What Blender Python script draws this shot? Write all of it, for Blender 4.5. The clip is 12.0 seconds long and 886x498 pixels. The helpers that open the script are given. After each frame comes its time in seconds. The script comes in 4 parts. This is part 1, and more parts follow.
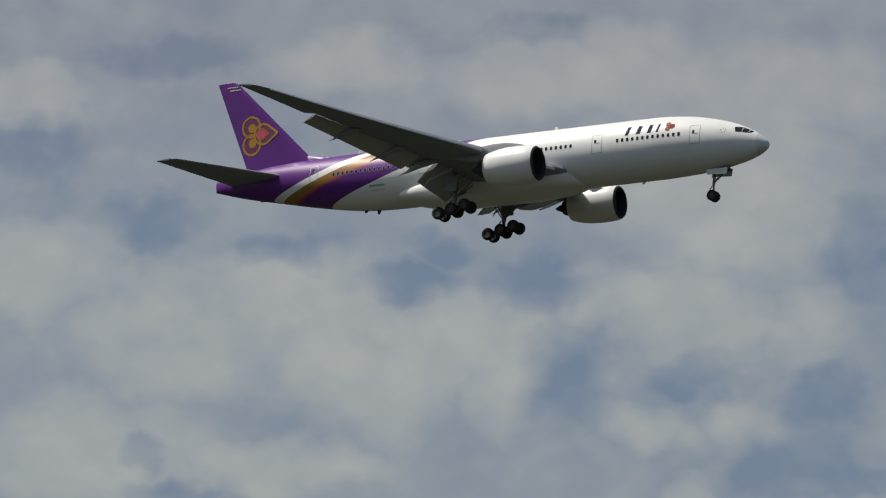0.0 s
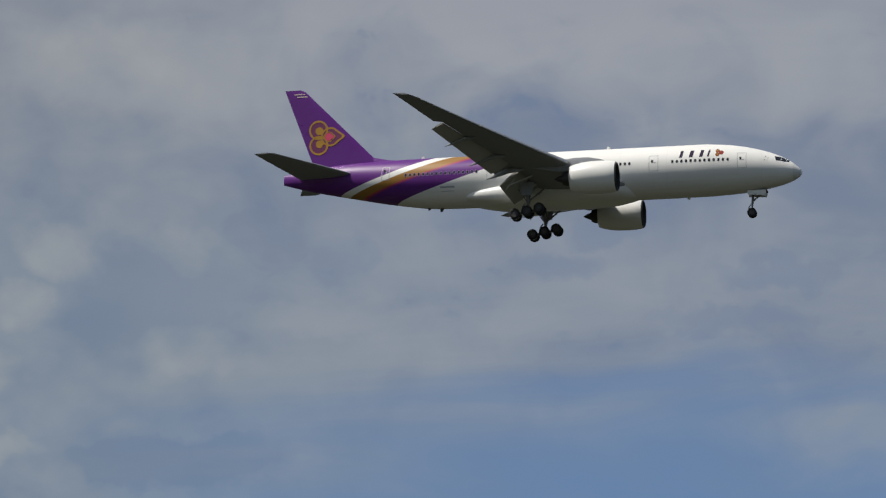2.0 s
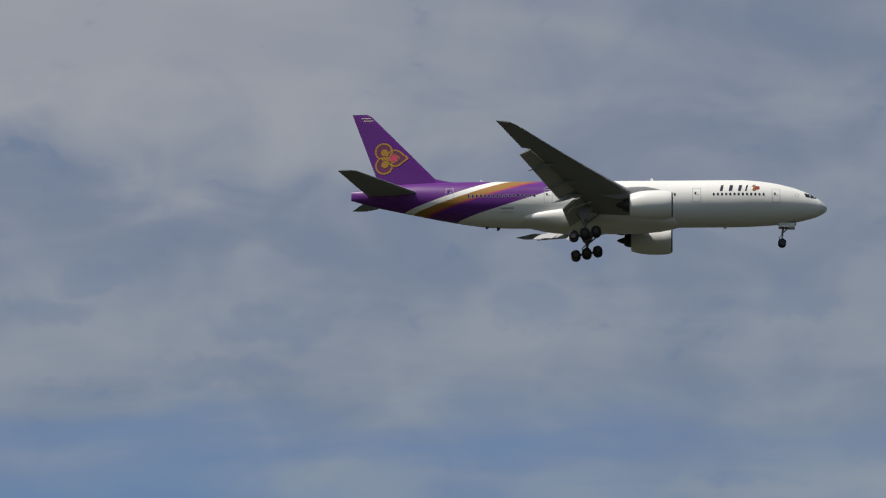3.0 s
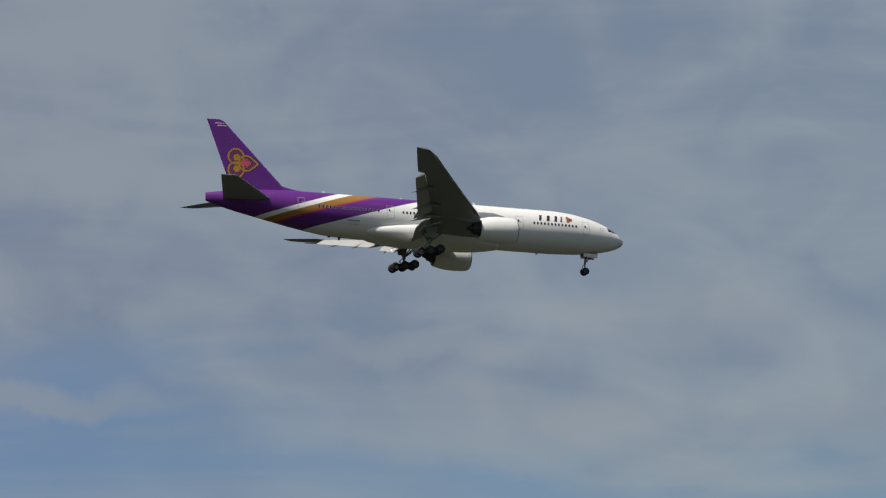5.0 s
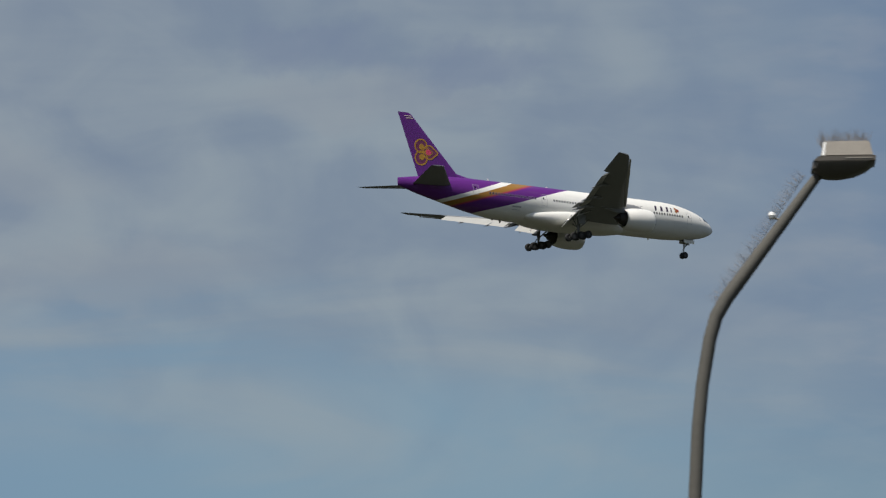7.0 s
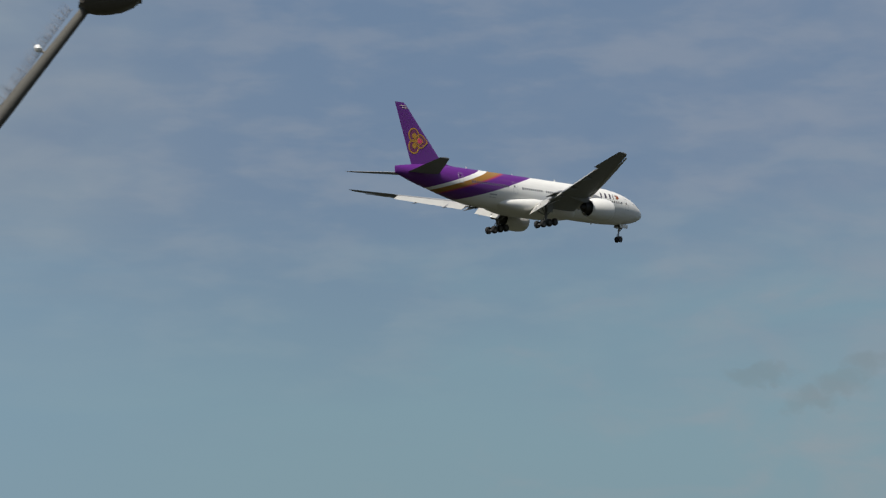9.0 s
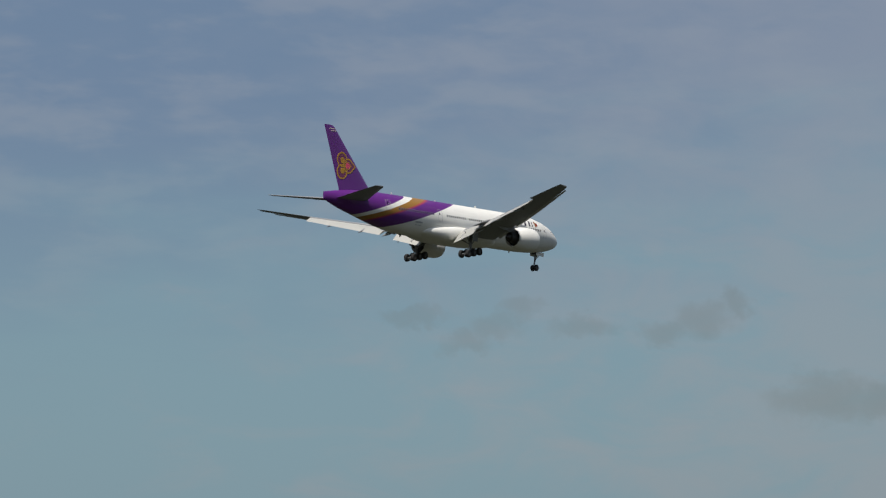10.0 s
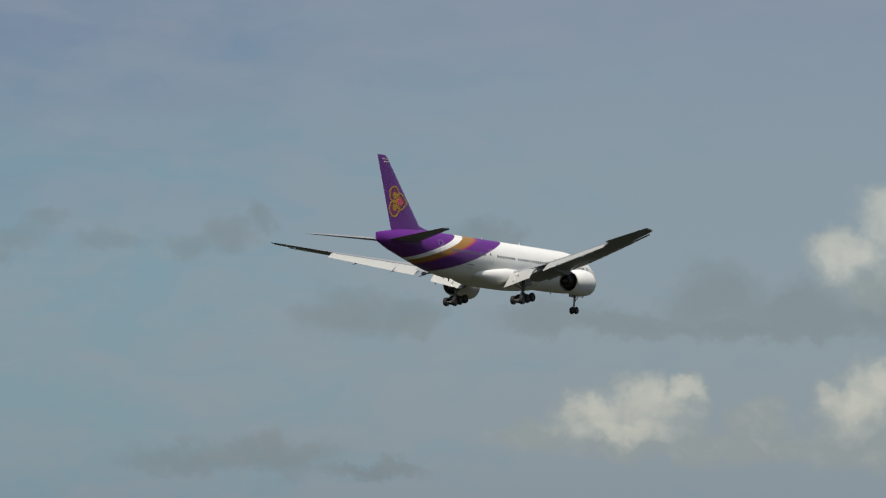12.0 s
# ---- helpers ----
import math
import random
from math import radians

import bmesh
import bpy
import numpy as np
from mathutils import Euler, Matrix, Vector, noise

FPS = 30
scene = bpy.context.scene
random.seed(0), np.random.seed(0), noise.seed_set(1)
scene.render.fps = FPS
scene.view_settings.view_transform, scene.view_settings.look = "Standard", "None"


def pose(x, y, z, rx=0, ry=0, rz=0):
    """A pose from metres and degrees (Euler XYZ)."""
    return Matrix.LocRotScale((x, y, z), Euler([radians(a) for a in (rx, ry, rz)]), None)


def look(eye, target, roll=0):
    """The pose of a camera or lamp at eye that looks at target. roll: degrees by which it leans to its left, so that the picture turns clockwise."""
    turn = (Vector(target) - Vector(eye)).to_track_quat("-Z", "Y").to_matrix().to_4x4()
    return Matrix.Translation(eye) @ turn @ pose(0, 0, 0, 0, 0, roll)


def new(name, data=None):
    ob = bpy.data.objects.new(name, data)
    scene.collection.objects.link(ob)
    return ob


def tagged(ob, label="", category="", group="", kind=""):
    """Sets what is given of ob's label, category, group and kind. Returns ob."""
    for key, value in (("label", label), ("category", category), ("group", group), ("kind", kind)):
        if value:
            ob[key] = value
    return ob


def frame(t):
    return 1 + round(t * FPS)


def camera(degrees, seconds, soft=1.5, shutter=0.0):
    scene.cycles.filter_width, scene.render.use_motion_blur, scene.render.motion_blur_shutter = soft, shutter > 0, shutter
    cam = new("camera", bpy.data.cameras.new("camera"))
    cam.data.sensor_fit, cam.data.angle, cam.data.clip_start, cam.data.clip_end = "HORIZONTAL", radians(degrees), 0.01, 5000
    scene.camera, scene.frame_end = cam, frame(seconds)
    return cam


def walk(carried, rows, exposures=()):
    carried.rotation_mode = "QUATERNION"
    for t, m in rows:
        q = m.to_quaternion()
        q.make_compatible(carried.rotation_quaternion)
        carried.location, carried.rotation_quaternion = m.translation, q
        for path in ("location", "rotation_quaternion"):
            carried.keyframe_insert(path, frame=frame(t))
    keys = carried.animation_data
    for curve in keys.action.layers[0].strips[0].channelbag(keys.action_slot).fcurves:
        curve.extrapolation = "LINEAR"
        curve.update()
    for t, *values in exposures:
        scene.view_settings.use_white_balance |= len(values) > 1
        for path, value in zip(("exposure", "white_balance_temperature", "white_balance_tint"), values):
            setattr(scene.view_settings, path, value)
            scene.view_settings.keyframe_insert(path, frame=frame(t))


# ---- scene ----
CAM_HEIGHT = 1.7
# seconds, yaw (from +y towards +x), elevation, lean
CAMERA_ROWS = [
    (0, -29.490, 11.974, 0.160),
    (0.5, -23.914, 11.682, -0.160),
    (1, -18.776, 11.606, -0.150),
    (1.5, -13.601, 11.994, 0.015),
    (2, -9.162, 12.686, 0.161),
    (2.5, -5.180, 13.267, 0.288),
    (3, -0.600, 13.569, 0.520),
    (3.5, 4.574, 13.452, 0.448),
    (4.1, 11.081, 13.063, 0.258),
    (4.7, 17.074, 12.512, 0.107),
    (5.3, 21.600, 11.823, 0.040),
    (5.5, 22.704, 11.568, 0.030),
    (6, 25.870, 10.930, -0.116),
    (6.5, 28.950, 10.403, -0.098),
    (7, 32.037, 9.774, -0.265),
    (7.2, 33.305, 9.524, -0.393),
    (7.73, 36.832, 8.760, -0.991),
    (8.27, 40.301, 7.916, -1.437),
    (8.8, 43.119, 7.187, -0.949),
    (9, 44.228, 6.971, -0.473),
    (9.5, 47.223, 6.536, -0.081),
    (10, 49.879, 5.963, 0.358),
    (10.5, 51.879, 5.312, 0.832),
    (11, 54.182, 5.057, 0.489),
    (11.5, 56.293, 4.833, 0.213),
    (12, 57.706, 4.616, 0.656),
]
LAMP_AZ = 36.17
# clouds and gaps: azimuth, elevation, half width, half height in degrees
GREY_CLOUDS = [(49.4, 4.85, .42, .13), (50.25, 4.42, .4, .17), (50.75, 4.7, .42, .2), (51.2, 5.0, .26, .18), (52.2, 4.66, .38, .2), (53.5, 4.6, .5, .22), (54.2, 4.8, .45, .28), (54.75, 5.15, .22, .22),
               (58.4, 4.82, .46, .26), (56.2, 3.52, .75, .36), (57.1, 3.52, .5, .3), (59.4, 3.55, .75, .28), (60.7, 3.42, 1.45, .2), (62.2, 3.85, .75, .5), (63.6, 3.6, 1.2, .4), (64.9, 3.7, .6, .42), (62.8, 3.3, 1.85, .16),
               (53.4, 1.1, .9, .25), (54.7, 1.2, 1.2, .3), (56.7, .95, .75, .12)]
WHITE_CLOUDS = [(65.2, 5.1, .8, .75), (64.4, 4.5, .85, .6), (64.9, 4.2, 1.0, .6), (66.0, 5.7, 1.0, 1.0), (60.2, 1.9, .8, .48), (61.2, 2.05, .75, .58), (61.75, 2.25, .45, .36), (60.8, 1.55, 1.6, .42), (59.3, 1.55, .8, .3),
                (62.9, 1.9, .6, .36), (62.7, 1.4, 1.6, .3), (64.4, 1.95, .7, .6), (65.0, 2.3, .85, .65), (64.5, 1.5, 1.1, .5), (66.2, 2.4, 1.1, .8)]
WHITE_CORES = [(65.2, 5.2, .8, .65), (64.35, 4.65, .7, .45), (66.0, 5.8, .9, .9), (61.15, 2.15, .75, .5), (60.2, 1.95, .7, .34), (61.75, 2.32, .4, .3), (60.7, 1.72, 1.1, .28), (64.4, 2.1, .6, .46), (65.0, 2.45, .75, .55), (66.2, 2.6, .9, .6)]
HEAPS_WEST = [(-36.3, 11.5, 1.42, .84), (-34.1, 10.45, 1.9, 1.0), (-32.0, 11.2, 1.8, .74), (-30.8, 10.1, 1.9, 1.1), (-29.0, 10.6, 1.42, .74), (-35.4, 8.6, 2.1, .84), (-28.5, 9.66, .75, .84), (-31.1, 15.0, 1.35, .56), (-27.2, 14.9, 2.5, .84),
              (-25.7, 13.0, 1.7, 1.0), (-24.6, 12.1, 1.14, .74), (-36.5, 14.4, 1.15, .46), (-32.0, 8.35, 1.9, .46), (-26.5, 11.2, 1.33, .5), (-25.3, 10.8, 1.33, 1.0), (-25.9, 8.9, .85, .46), (-24.4, 12.8, 2.0, 1.5)]
HEAPS_EAST = [(-23.4, 10.66, .85, .65), (-20.9, 9.76, .75, .42), (-24.6, 9.0, .66, .4), (-22.2, 8.87, .66, .46), (-22.2, 7.75, .94, .26), (-25.4, 7.9, .56, .37), (-20.0, 7.75, .47, .22), (-16.9, 10.6, .61, .56), (-17.6, 9.8, .8, .65), (-16.7, 9.3, .75, .26),
              (-15.1, 8.2, .66, .23), (-19.2, 11.3, .66, .56), (-23.6, 14.5, 2.1, .84), (-20.3, 11.1, .57, .37), (-15.6, 12.5, .6, .45), (-16.2, 11.7, .6, .4), (-13.5, 12.7, .48, .46), (-9.4, 16.3, 2.9, .6),
              (-5.2, 16.4, 2.5, .56), (-13.4, 11.0, .95, .37), (-10.9, 11.6, 1.9, .28), (-14.5, 15.6, 2.2, .8)]
BLUE_GAPS = [(-36.5, 13.6, 1.05, .56), (-34.0, 15.0, 1.16, .37), (-34.3, 12.4, .86, .42), (-32.2, 11.9, .67, .33), (-30.2, 11.45, .85, .33), (-27.8, 11.45, 1.04, .37), (-27.4, 10.0, .76, .84), (-22.9, 8.5, 1.13, .9), (-27.9, 15.65, .87, .37),
             (-34.5, 8.6, .38, .28), (-22.4, 12.0, .6, .8), (-29.6, 12.0, .57, .28), (-34.0, 8.0, .85, .23), (-25.2, 9.9, .76, .37), (-21.3, 11.3, .71, .56), (-23.2, 9.5, .66, .46), (-20.1, 10.25, .66, .46), (-18.6, 8.5, 2.44, .56),
             (-17.9, 11.4, .47, .33), (-20.1, 9.2, .85, .56), (-14.6, 11.3, .76, .28), (-13.5, 9.2, 1.9, .37), (-13.8, 11.8, 1.6, 1.1), (-12.2, 12.8, .67, .46), (-23.8, 8.5, 1.2, .6)]
DIM_PATCHES = [(-15.8, 8.6, 1.13, .28), (-19.0, 10.5, .47, .37), (-7.1, 12.4, .86, .28), (-3.5, 12.3, 1.14, .28), (-4.3, 11.5, 1.42, .23), (-10.9, 12.5, .57, .37), (-8.8, 13.3, .5, .4), (-6.4, 13.0, .7, .3), (1.6, 13.6, .6, .5), (0.9, 12.7, .8, .35),
               (5.3, 12.7, .8, .35), (3.0, 14.2, .5, .3), (29.8, 13.1, 1.3, .5), (32.6, 12.8, 1.2, .45)]
PALE_WISPS = [(8.5, 9.75, 3.1, .3), (5.2, 9.6, 1.9, .2), (12.5, 9.6, 2.4, .3), (24.0, 11.0, 2.2, .5), (19.5, 10.6, 2.0, .3), (20.5, 9.3, 3.2, .7), (26.5, 9.4, 2.4, .5), (30.8, 12.2, 2.0, .4), (38.5, 9.6, 2.4, .5)]
# elevation below which the sky is bluer, against azimuth
LOW_BLUE = np.polyfit([-25, -20, -13, -6, 0, 5, 13, 22, 30, 40, 50], [8.2, 8.6, 9.4, 10.3, 10.6, 10.2, 9.2, 8.2, 7.8, 7.0, 6.0], 4)

cam = camera(14.5, 12.0, soft=1.25, shutter=0.2)
walk(cam, [(t, pose(0, 0, CAM_HEIGHT, 90 + el, 0, -yaw) @ pose(0, 0, 0, 0, 0, lean)) for t, yaw, el, lean in CAMERA_ROWS],
     exposures=[(0, 0.0), (12, 0.0)])

# ---------------------------------------------------------------- node helpers


class Nodes:
    """Small wrapper to write node trees as formulas."""

    def __init__(self, tree):
        self.tree = tree
        tree.nodes.clear()

    def put(self, kind, **values):
        node = self.tree.nodes.new(kind)
        for key, value in values.items():
            node.inputs[key].default_value = value
        return node

    def link(self, a, b):
        self.tree.links.new(a, b)

    def feed(self, socket, value):
        if isinstance(value, bpy.types.NodeSocket):
            self.link(value, socket)
        else:
            socket.default_value = value

    def m(self, op, a, b=0.0, c=0.0, clamp=False):
        node = self.tree.nodes.new("ShaderNodeMath")
        node.operation, node.use_clamp = op, clamp
        for socket, value in zip(node.inputs, (a, b, c)):
            self.feed(socket, value)
        return node.outputs[0]

    def step(self, x, lo, hi):
        """0 below lo, 1 above hi, smooth between."""
        node = self.tree.nodes.new("ShaderNodeMapRange")
        node.interpolation_type = "SMOOTHSTEP"
        self.feed(node.inputs["Value"], x)
        node.inputs["From Min"].default_value, node.inputs["From Max"].default_value = lo, hi
        return node.outputs["Result"]

    def mix(self, f, a, b, blend="MIX"):
        node = self.tree.nodes.new("ShaderNodeMix")
        node.data_type, node.blend_type = "RGBA", blend
        self.feed(node.inputs[0], f)
        for socket, value in ((node.inputs[6], a), (node.inputs[7], b)):
            self.feed(socket, value if isinstance(value, bpy.types.NodeSocket) else (*value[:3], 1))
        return node.outputs[2]

    def xyz(self, vec):
        node = self.tree.nodes.new("ShaderNodeSeparateXYZ")
        self.link(vec, node.inputs[0])
        return node.outputs

    def vec(self, x, y, z):
        node = self.tree.nodes.new("ShaderNodeCombineXYZ")
        for socket, value in zip(node.inputs, (x, y, z)):
            self.feed(socket, value)
        return node.outputs[0]

    def noise(self, vec, scale, detail=4.0, rough=0.5, warp=0.0):
        node = self.tree.nodes.new("ShaderNodeTexNoise")
        self.link(vec, node.inputs["Vector"])
        for key, value in (("Scale", scale), ("Detail", detail), ("Roughness", rough), ("Distortion", warp)):
            node.inputs[key].default_value = value
        return node.outputs["Fac"]


def poly(n, x, coefficients):
    """Horner's rule in nodes."""
    y = float(coefficients[0])
    for c in coefficients[1:]:
        y = n.m("MULTIPLY_ADD", y, x, float(c))
    return y


# ---------------------------------------------------------------- world and sun
SUN_TO = Vector((-0.45, -0.20, 0.87)).normalized()
world = bpy.data.worlds.new("sky")
scene.world = world
world.use_nodes = True
n = Nodes(world.node_tree)
way = n.put("ShaderNodeTexCoord").outputs["Generated"]
wx, wy, wz = n.xyz(way)
az = n.m("MULTIPLY", n.m("ARCTAN2", wx, wy), 57.2958)
el = n.m("MULTIPLY", n.m("ARCSINE", wz), 57.2958)

sky = n.tree.nodes.new("ShaderNodeTexSky")
sky.sky_type, sky.sun_disc = "NISHITA", False
sky.sun_elevation = math.asin(SUN_TO.z)
sky.sun_rotation = math.atan2(SUN_TO.x, SUN_TO.y)
sky.air_density, sky.dust_density, sky.ozone_density = 1.2, 1.0, 1.5

flat = n.vec(az, n.m("MULTIPLY", el, 1.35), 0.0)
lumps = n.noise(flat, 0.46, 5, 0.48, 0.6)
streak = n.noise(n.vec(n.m("MULTIPLY", az, 0.35), n.m("MULTIPLY", el, 1.8), 3.0), 0.30, 5, 0.5, 0.7)
fine = n.noise(flat, 1.3, 5, 0.55, 0.4)

early = n.m("SUBTRACT", 1.0, n.step(az, -19, -7))
late = n.step(az, 33, 43)


def heaps(spots, wobble, low, high, seed, grain=0.9, detail=6):
    """One mask for a few clouds, each at an azimuth and elevation with its half width and half height, with ragged edges."""
    u = n.m("MULTIPLY_ADD", n.m("SUBTRACT", n.noise(n.vec(az, el, seed), grain, detail, 0.55), 0.5), wobble, az)
    v = n.m("MULTIPLY_ADD", n.m("SUBTRACT", n.noise(n.vec(az, el, seed + 7), grain * 1.2, detail, 0.55), 0.5), wobble * 0.8, el)
    here, out = n.vec(u, v, 0.0), None
    for a, e, ra, re in spots:
        away = n.tree.nodes.new("ShaderNodeVectorMath")
        away.operation = "MULTIPLY_ADD"
        n.link(here, away.inputs[0])
        away.inputs[1].default_value, away.inputs[2].default_value = (1 / ra, 1 / re, 0), (-a / ra, -e / re, 0)
        square = n.tree.nodes.new("ShaderNodeVectorMath")
        square.operation = "DOT_PRODUCT"
        n.link(away.outputs[0], square.inputs[0])
        n.link(away.outputs[0], square.inputs[1])
        one = square.outputs["Value"]
        out = one if out is None else n.m("SMOOTH_MIN", out, one, 0.3)
    return n.step(n.m("SUBTRACT", 1.0, out), low, high)


def billow(seed, scale):
    """Rounded puffs with soft creases between them."""
    warp = n.m("MULTIPLY", n.m("SUBTRACT", n.noise(n.vec(az, el, seed), scale * 1.1, 4, 0.55), 0.5), 1.3 / scale)
    lift = n.m("MULTIPLY", n.m("SUBTRACT", n.noise(n.vec(az, el, seed + 3), scale * 1.1, 4, 0.55), 0.5), 1.0 / scale)
    node = n.tree.nodes.new("ShaderNodeTexVoronoi")
    node.feature = "SMOOTH_F1"
    n.link(n.vec(n.m("ADD", az, warp), n.m("MULTIPLY", n.m("ADD", el, lift), 1.3), seed), node.inputs["Vector"])
    node.inputs["Scale"].default_value, node.inputs["Smoothness"].default_value = scale, 0.35
    return n.m("SUBTRACT", 1.0, node.outputs["Distance"])


heap_mask = n.m("MAXIMUM", heaps(HEAPS_WEST, 1.7, -0.7, 1.0, 1.0, 0.8), n.m("MULTIPLY", heaps(HEAPS_EAST, 1.2, -0.6, 1.0, 11.0, 0.9), 0.8))
gap_mask = heaps(BLUE_GAPS, 1.6, -0.8, 1.0, 4.0, 0.8)
dim_mask = heaps(DIM_PATCHES, 1.6, -0.6, 1.0, 8.0, 1.0)
wisp_mask = heaps(PALE_WISPS, 1.6, -0.8, 1.0, 3.0, 0.6)
grey_mask = heaps(GREY_CLOUDS, 1.15, -1.3, 1.2, 2.0, 1.6)
white_mask = heaps(WHITE_CLOUDS, 1.0, -0.45, 1.0, 5.0, 1.7)
white_core = heaps(WHITE_CORES, 1.0, -0.9, 1.5, 5.0, 1.7)

# broken heaps first, then drawn-out veils over bluer sky low down, then a thin haze
puffs = n.m("MULTIPLY_ADD", billow(2.0, 0.75), 0.6, n.m("MULTIPLY", billow(9.0, 1.7), 0.4))
soft_heap = n.m("MULTIPLY_ADD", n.m("SUBTRACT", puffs, 0.62), 0.42, n.m("MULTIPLY_ADD", n.m("SUBTRACT", lumps, 0.5), 0.5, n.m("MULTIPLY", n.m("SUBTRACT", fine, 0.5), 0.3)))
soft_heap = n.m("MULTIPLY_ADD", heap_mask, 0.44, n.m("MULTIPLY_ADD", gap_mask, -0.40, n.m("MULTIPLY_ADD", n.step(az, -23.5, -17), -0.15, n.m("ADD", soft_heap, 0.44))), True)
cloud_early = n.mix(soft_heap, (0.160, 0.206, 0.288), (0.408, 0.415, 0.390))
cloud_early = n.mix(n.m("MULTIPLY", n.step(el, 11.5, 15.5), 0.55), cloud_early, n.mix(soft_heap, (0.205, 0.215, 0.255), (0.425, 0.415, 0.405)))
low_edge = poly(n, n.m("MINIMUM", n.m("MAXIMUM", az, -25.0), 50.0), LOW_BLUE)
thin = n.m("MULTIPLY_ADD", n.m("SUBTRACT", streak, 0.5), 6.0, n.m("SUBTRACT", el, low_edge))
veil = n.step(thin, -2.2, 1.6)
tone = n.step(n.m("ADD", n.m("MULTIPLY", streak, 0.55), n.m("MULTIPLY", lumps, 0.45)), 0.36, 0.64)
crown = n.m("MULTIPLY", n.step(n.m("MULTIPLY_ADD", n.m("SUBTRACT", lumps, 0.5), 5.0, el), 13.6, 16.6), n.m("SUBTRACT", 1.0, n.step(az, -7, 6)))
mottle = n.m("MULTIPLY", n.step(n.m("MULTIPLY_ADD", fine, 0.5, n.m("MULTIPLY", lumps, 0.5)), 0.42, 0.30), n.m("SUBTRACT", 1.0, n.step(az, 8, 24)))
east = n.step(az, 6, 32)
low_blue = n.mix(east, (0.112, 0.205, 0.390), (0.180, 0.302, 0.414))
high_dim, high_lit = n.mix(east, (0.184, 0.217, 0.300), (0.192, 0.242, 0.322)), n.mix(east, (0.276, 0.303, 0.350), (0.284, 0.333, 0.375))
cloud_mid = n.mix(n.m("MAXIMUM", veil, n.m("MULTIPLY", wisp_mask, 0.7)), low_blue, n.mix(n.m("MULTIPLY", mottle, 0.7), n.mix(n.m("MULTIPLY", crown, 0.6), n.mix(tone, high_dim, high_lit), (0.430, 0.425, 0.430)), (0.150, 0.195, 0.300)))
haze = n.step(n.m("MULTIPLY_ADD", n.m("SUBTRACT", streak, 0.5), 2.5, n.m("MULTIPLY_ADD", n.m("SUBTRACT", az, 50.0), 0.06, n.m("MULTIPLY", n.m("SUBTRACT", 6.0, el), 0.10))), -0.7, 0.9)
ripple = n.noise(n.vec(n.m("MULTIPLY", az, 0.7), n.m("MULTIPLY", el, 1.6), 5.0), 0.8, 5, 0.55, 0.5)
late_high = n.mix(n.step(n.m("MULTIPLY_ADD", n.m("SUBTRACT", ripple, 0.5), 14.0, az), 44, 60), (0.140, 0.208, 0.326), (0.226, 0.266, 0.352))
wisp = n.noise(n.vec(n.m("MULTIPLY", az, 0.9), n.m("MULTIPLY", el, 2.6), 9.0), 0.75, 5, 0.5, 0.15)
late_high = n.mix(n.m("MULTIPLY", n.step(wisp, 0.40, 0.72), 0.55), late_high, (0.255, 0.290, 0.362))
late_low = n.mix(n.step(n.m("MULTIPLY_ADD", n.m("SUBTRACT", az, 52.0), 0.03, ripple), 0.3, 0.75), (0.178, 0.298, 0.376), (0.234, 0.300, 0.362))
cloud_late = n.mix(n.step(n.m("MULTIPLY_ADD", n.m("SUBTRACT", haze, 0.5), -2.5, el), 4.0, 10.0), late_low, late_high)
cloud_mid = n.mix(n.m("MULTIPLY", dim_mask, 0.5), n.mix(n.m("MULTIPLY", wisp_mask, 0.4), cloud_mid, (0.300, 0.325, 0.355)), (0.165, 0.205, 0.310))
cloud = n.mix(late, n.mix(early, cloud_mid, cloud_early), cloud_late)

sky_part = n.put("ShaderNodeBackground", Strength=0.07)
n.link(sky.outputs[0], sky_part.inputs["Color"])
cloud_part = n.put("ShaderNodeBackground", Strength=1.0)
grey = n.mix(n.m("MULTIPLY", grey_mask, n.m("MULTIPLY_ADD", n.step(az, 50.0, 58.0), 0.16, 0.36)), cloud, (0.155, 0.190, 0.212))
puff = n.noise(n.vec(az, n.m("MULTIPLY", el, 1.2), 2.0), 2.2, 5, 0.55, 0.3)
white = n.mix(n.m("MULTIPLY_ADD", n.m("SUBTRACT", puff, 0.5), 1.1, white_core, True), (0.275, 0.318, 0.325), (0.53, 0.54, 0.495))
n.link(n.mix(n.m("MAXIMUM", n.m("MULTIPLY", white_mask, 0.7), n.step(white_core, 0.08, 0.9)), grey, white), cloud_part.inputs["Color"])
# cloud thinned overhead and behind, out of view, added to dim the fill light
fill_cut = n.m("MAXIMUM", n.step(el, 17.0, 45.0), n.step(n.m("ABSOLUTE", n.m("SUBTRACT", az, 14.0)), 62.0, 110.0))
veil_all = n.m("MULTIPLY_ADD", fill_cut, -0.55, 0.82)
both = n.put("ShaderNodeMixShader")
n.link(veil_all, both.inputs[0])
n.link(sky_part.outputs[0], both.inputs[1])
n.link(cloud_part.outputs[0], both.inputs[2])
n.link(both.outputs[0], n.put("ShaderNodeOutputWorld").inputs["Surface"])

sun = new("sun", bpy.data.lights.new("sun", "SUN"))
sun.data.energy, sun.data.angle, sun.data.color = 4.6, radians(0.6), (1.0, 0.95, 0.87)
sun.matrix_basis = look(SUN_TO * 100, (0, 0, 0))

# ---------------------------------------------------------------- materials


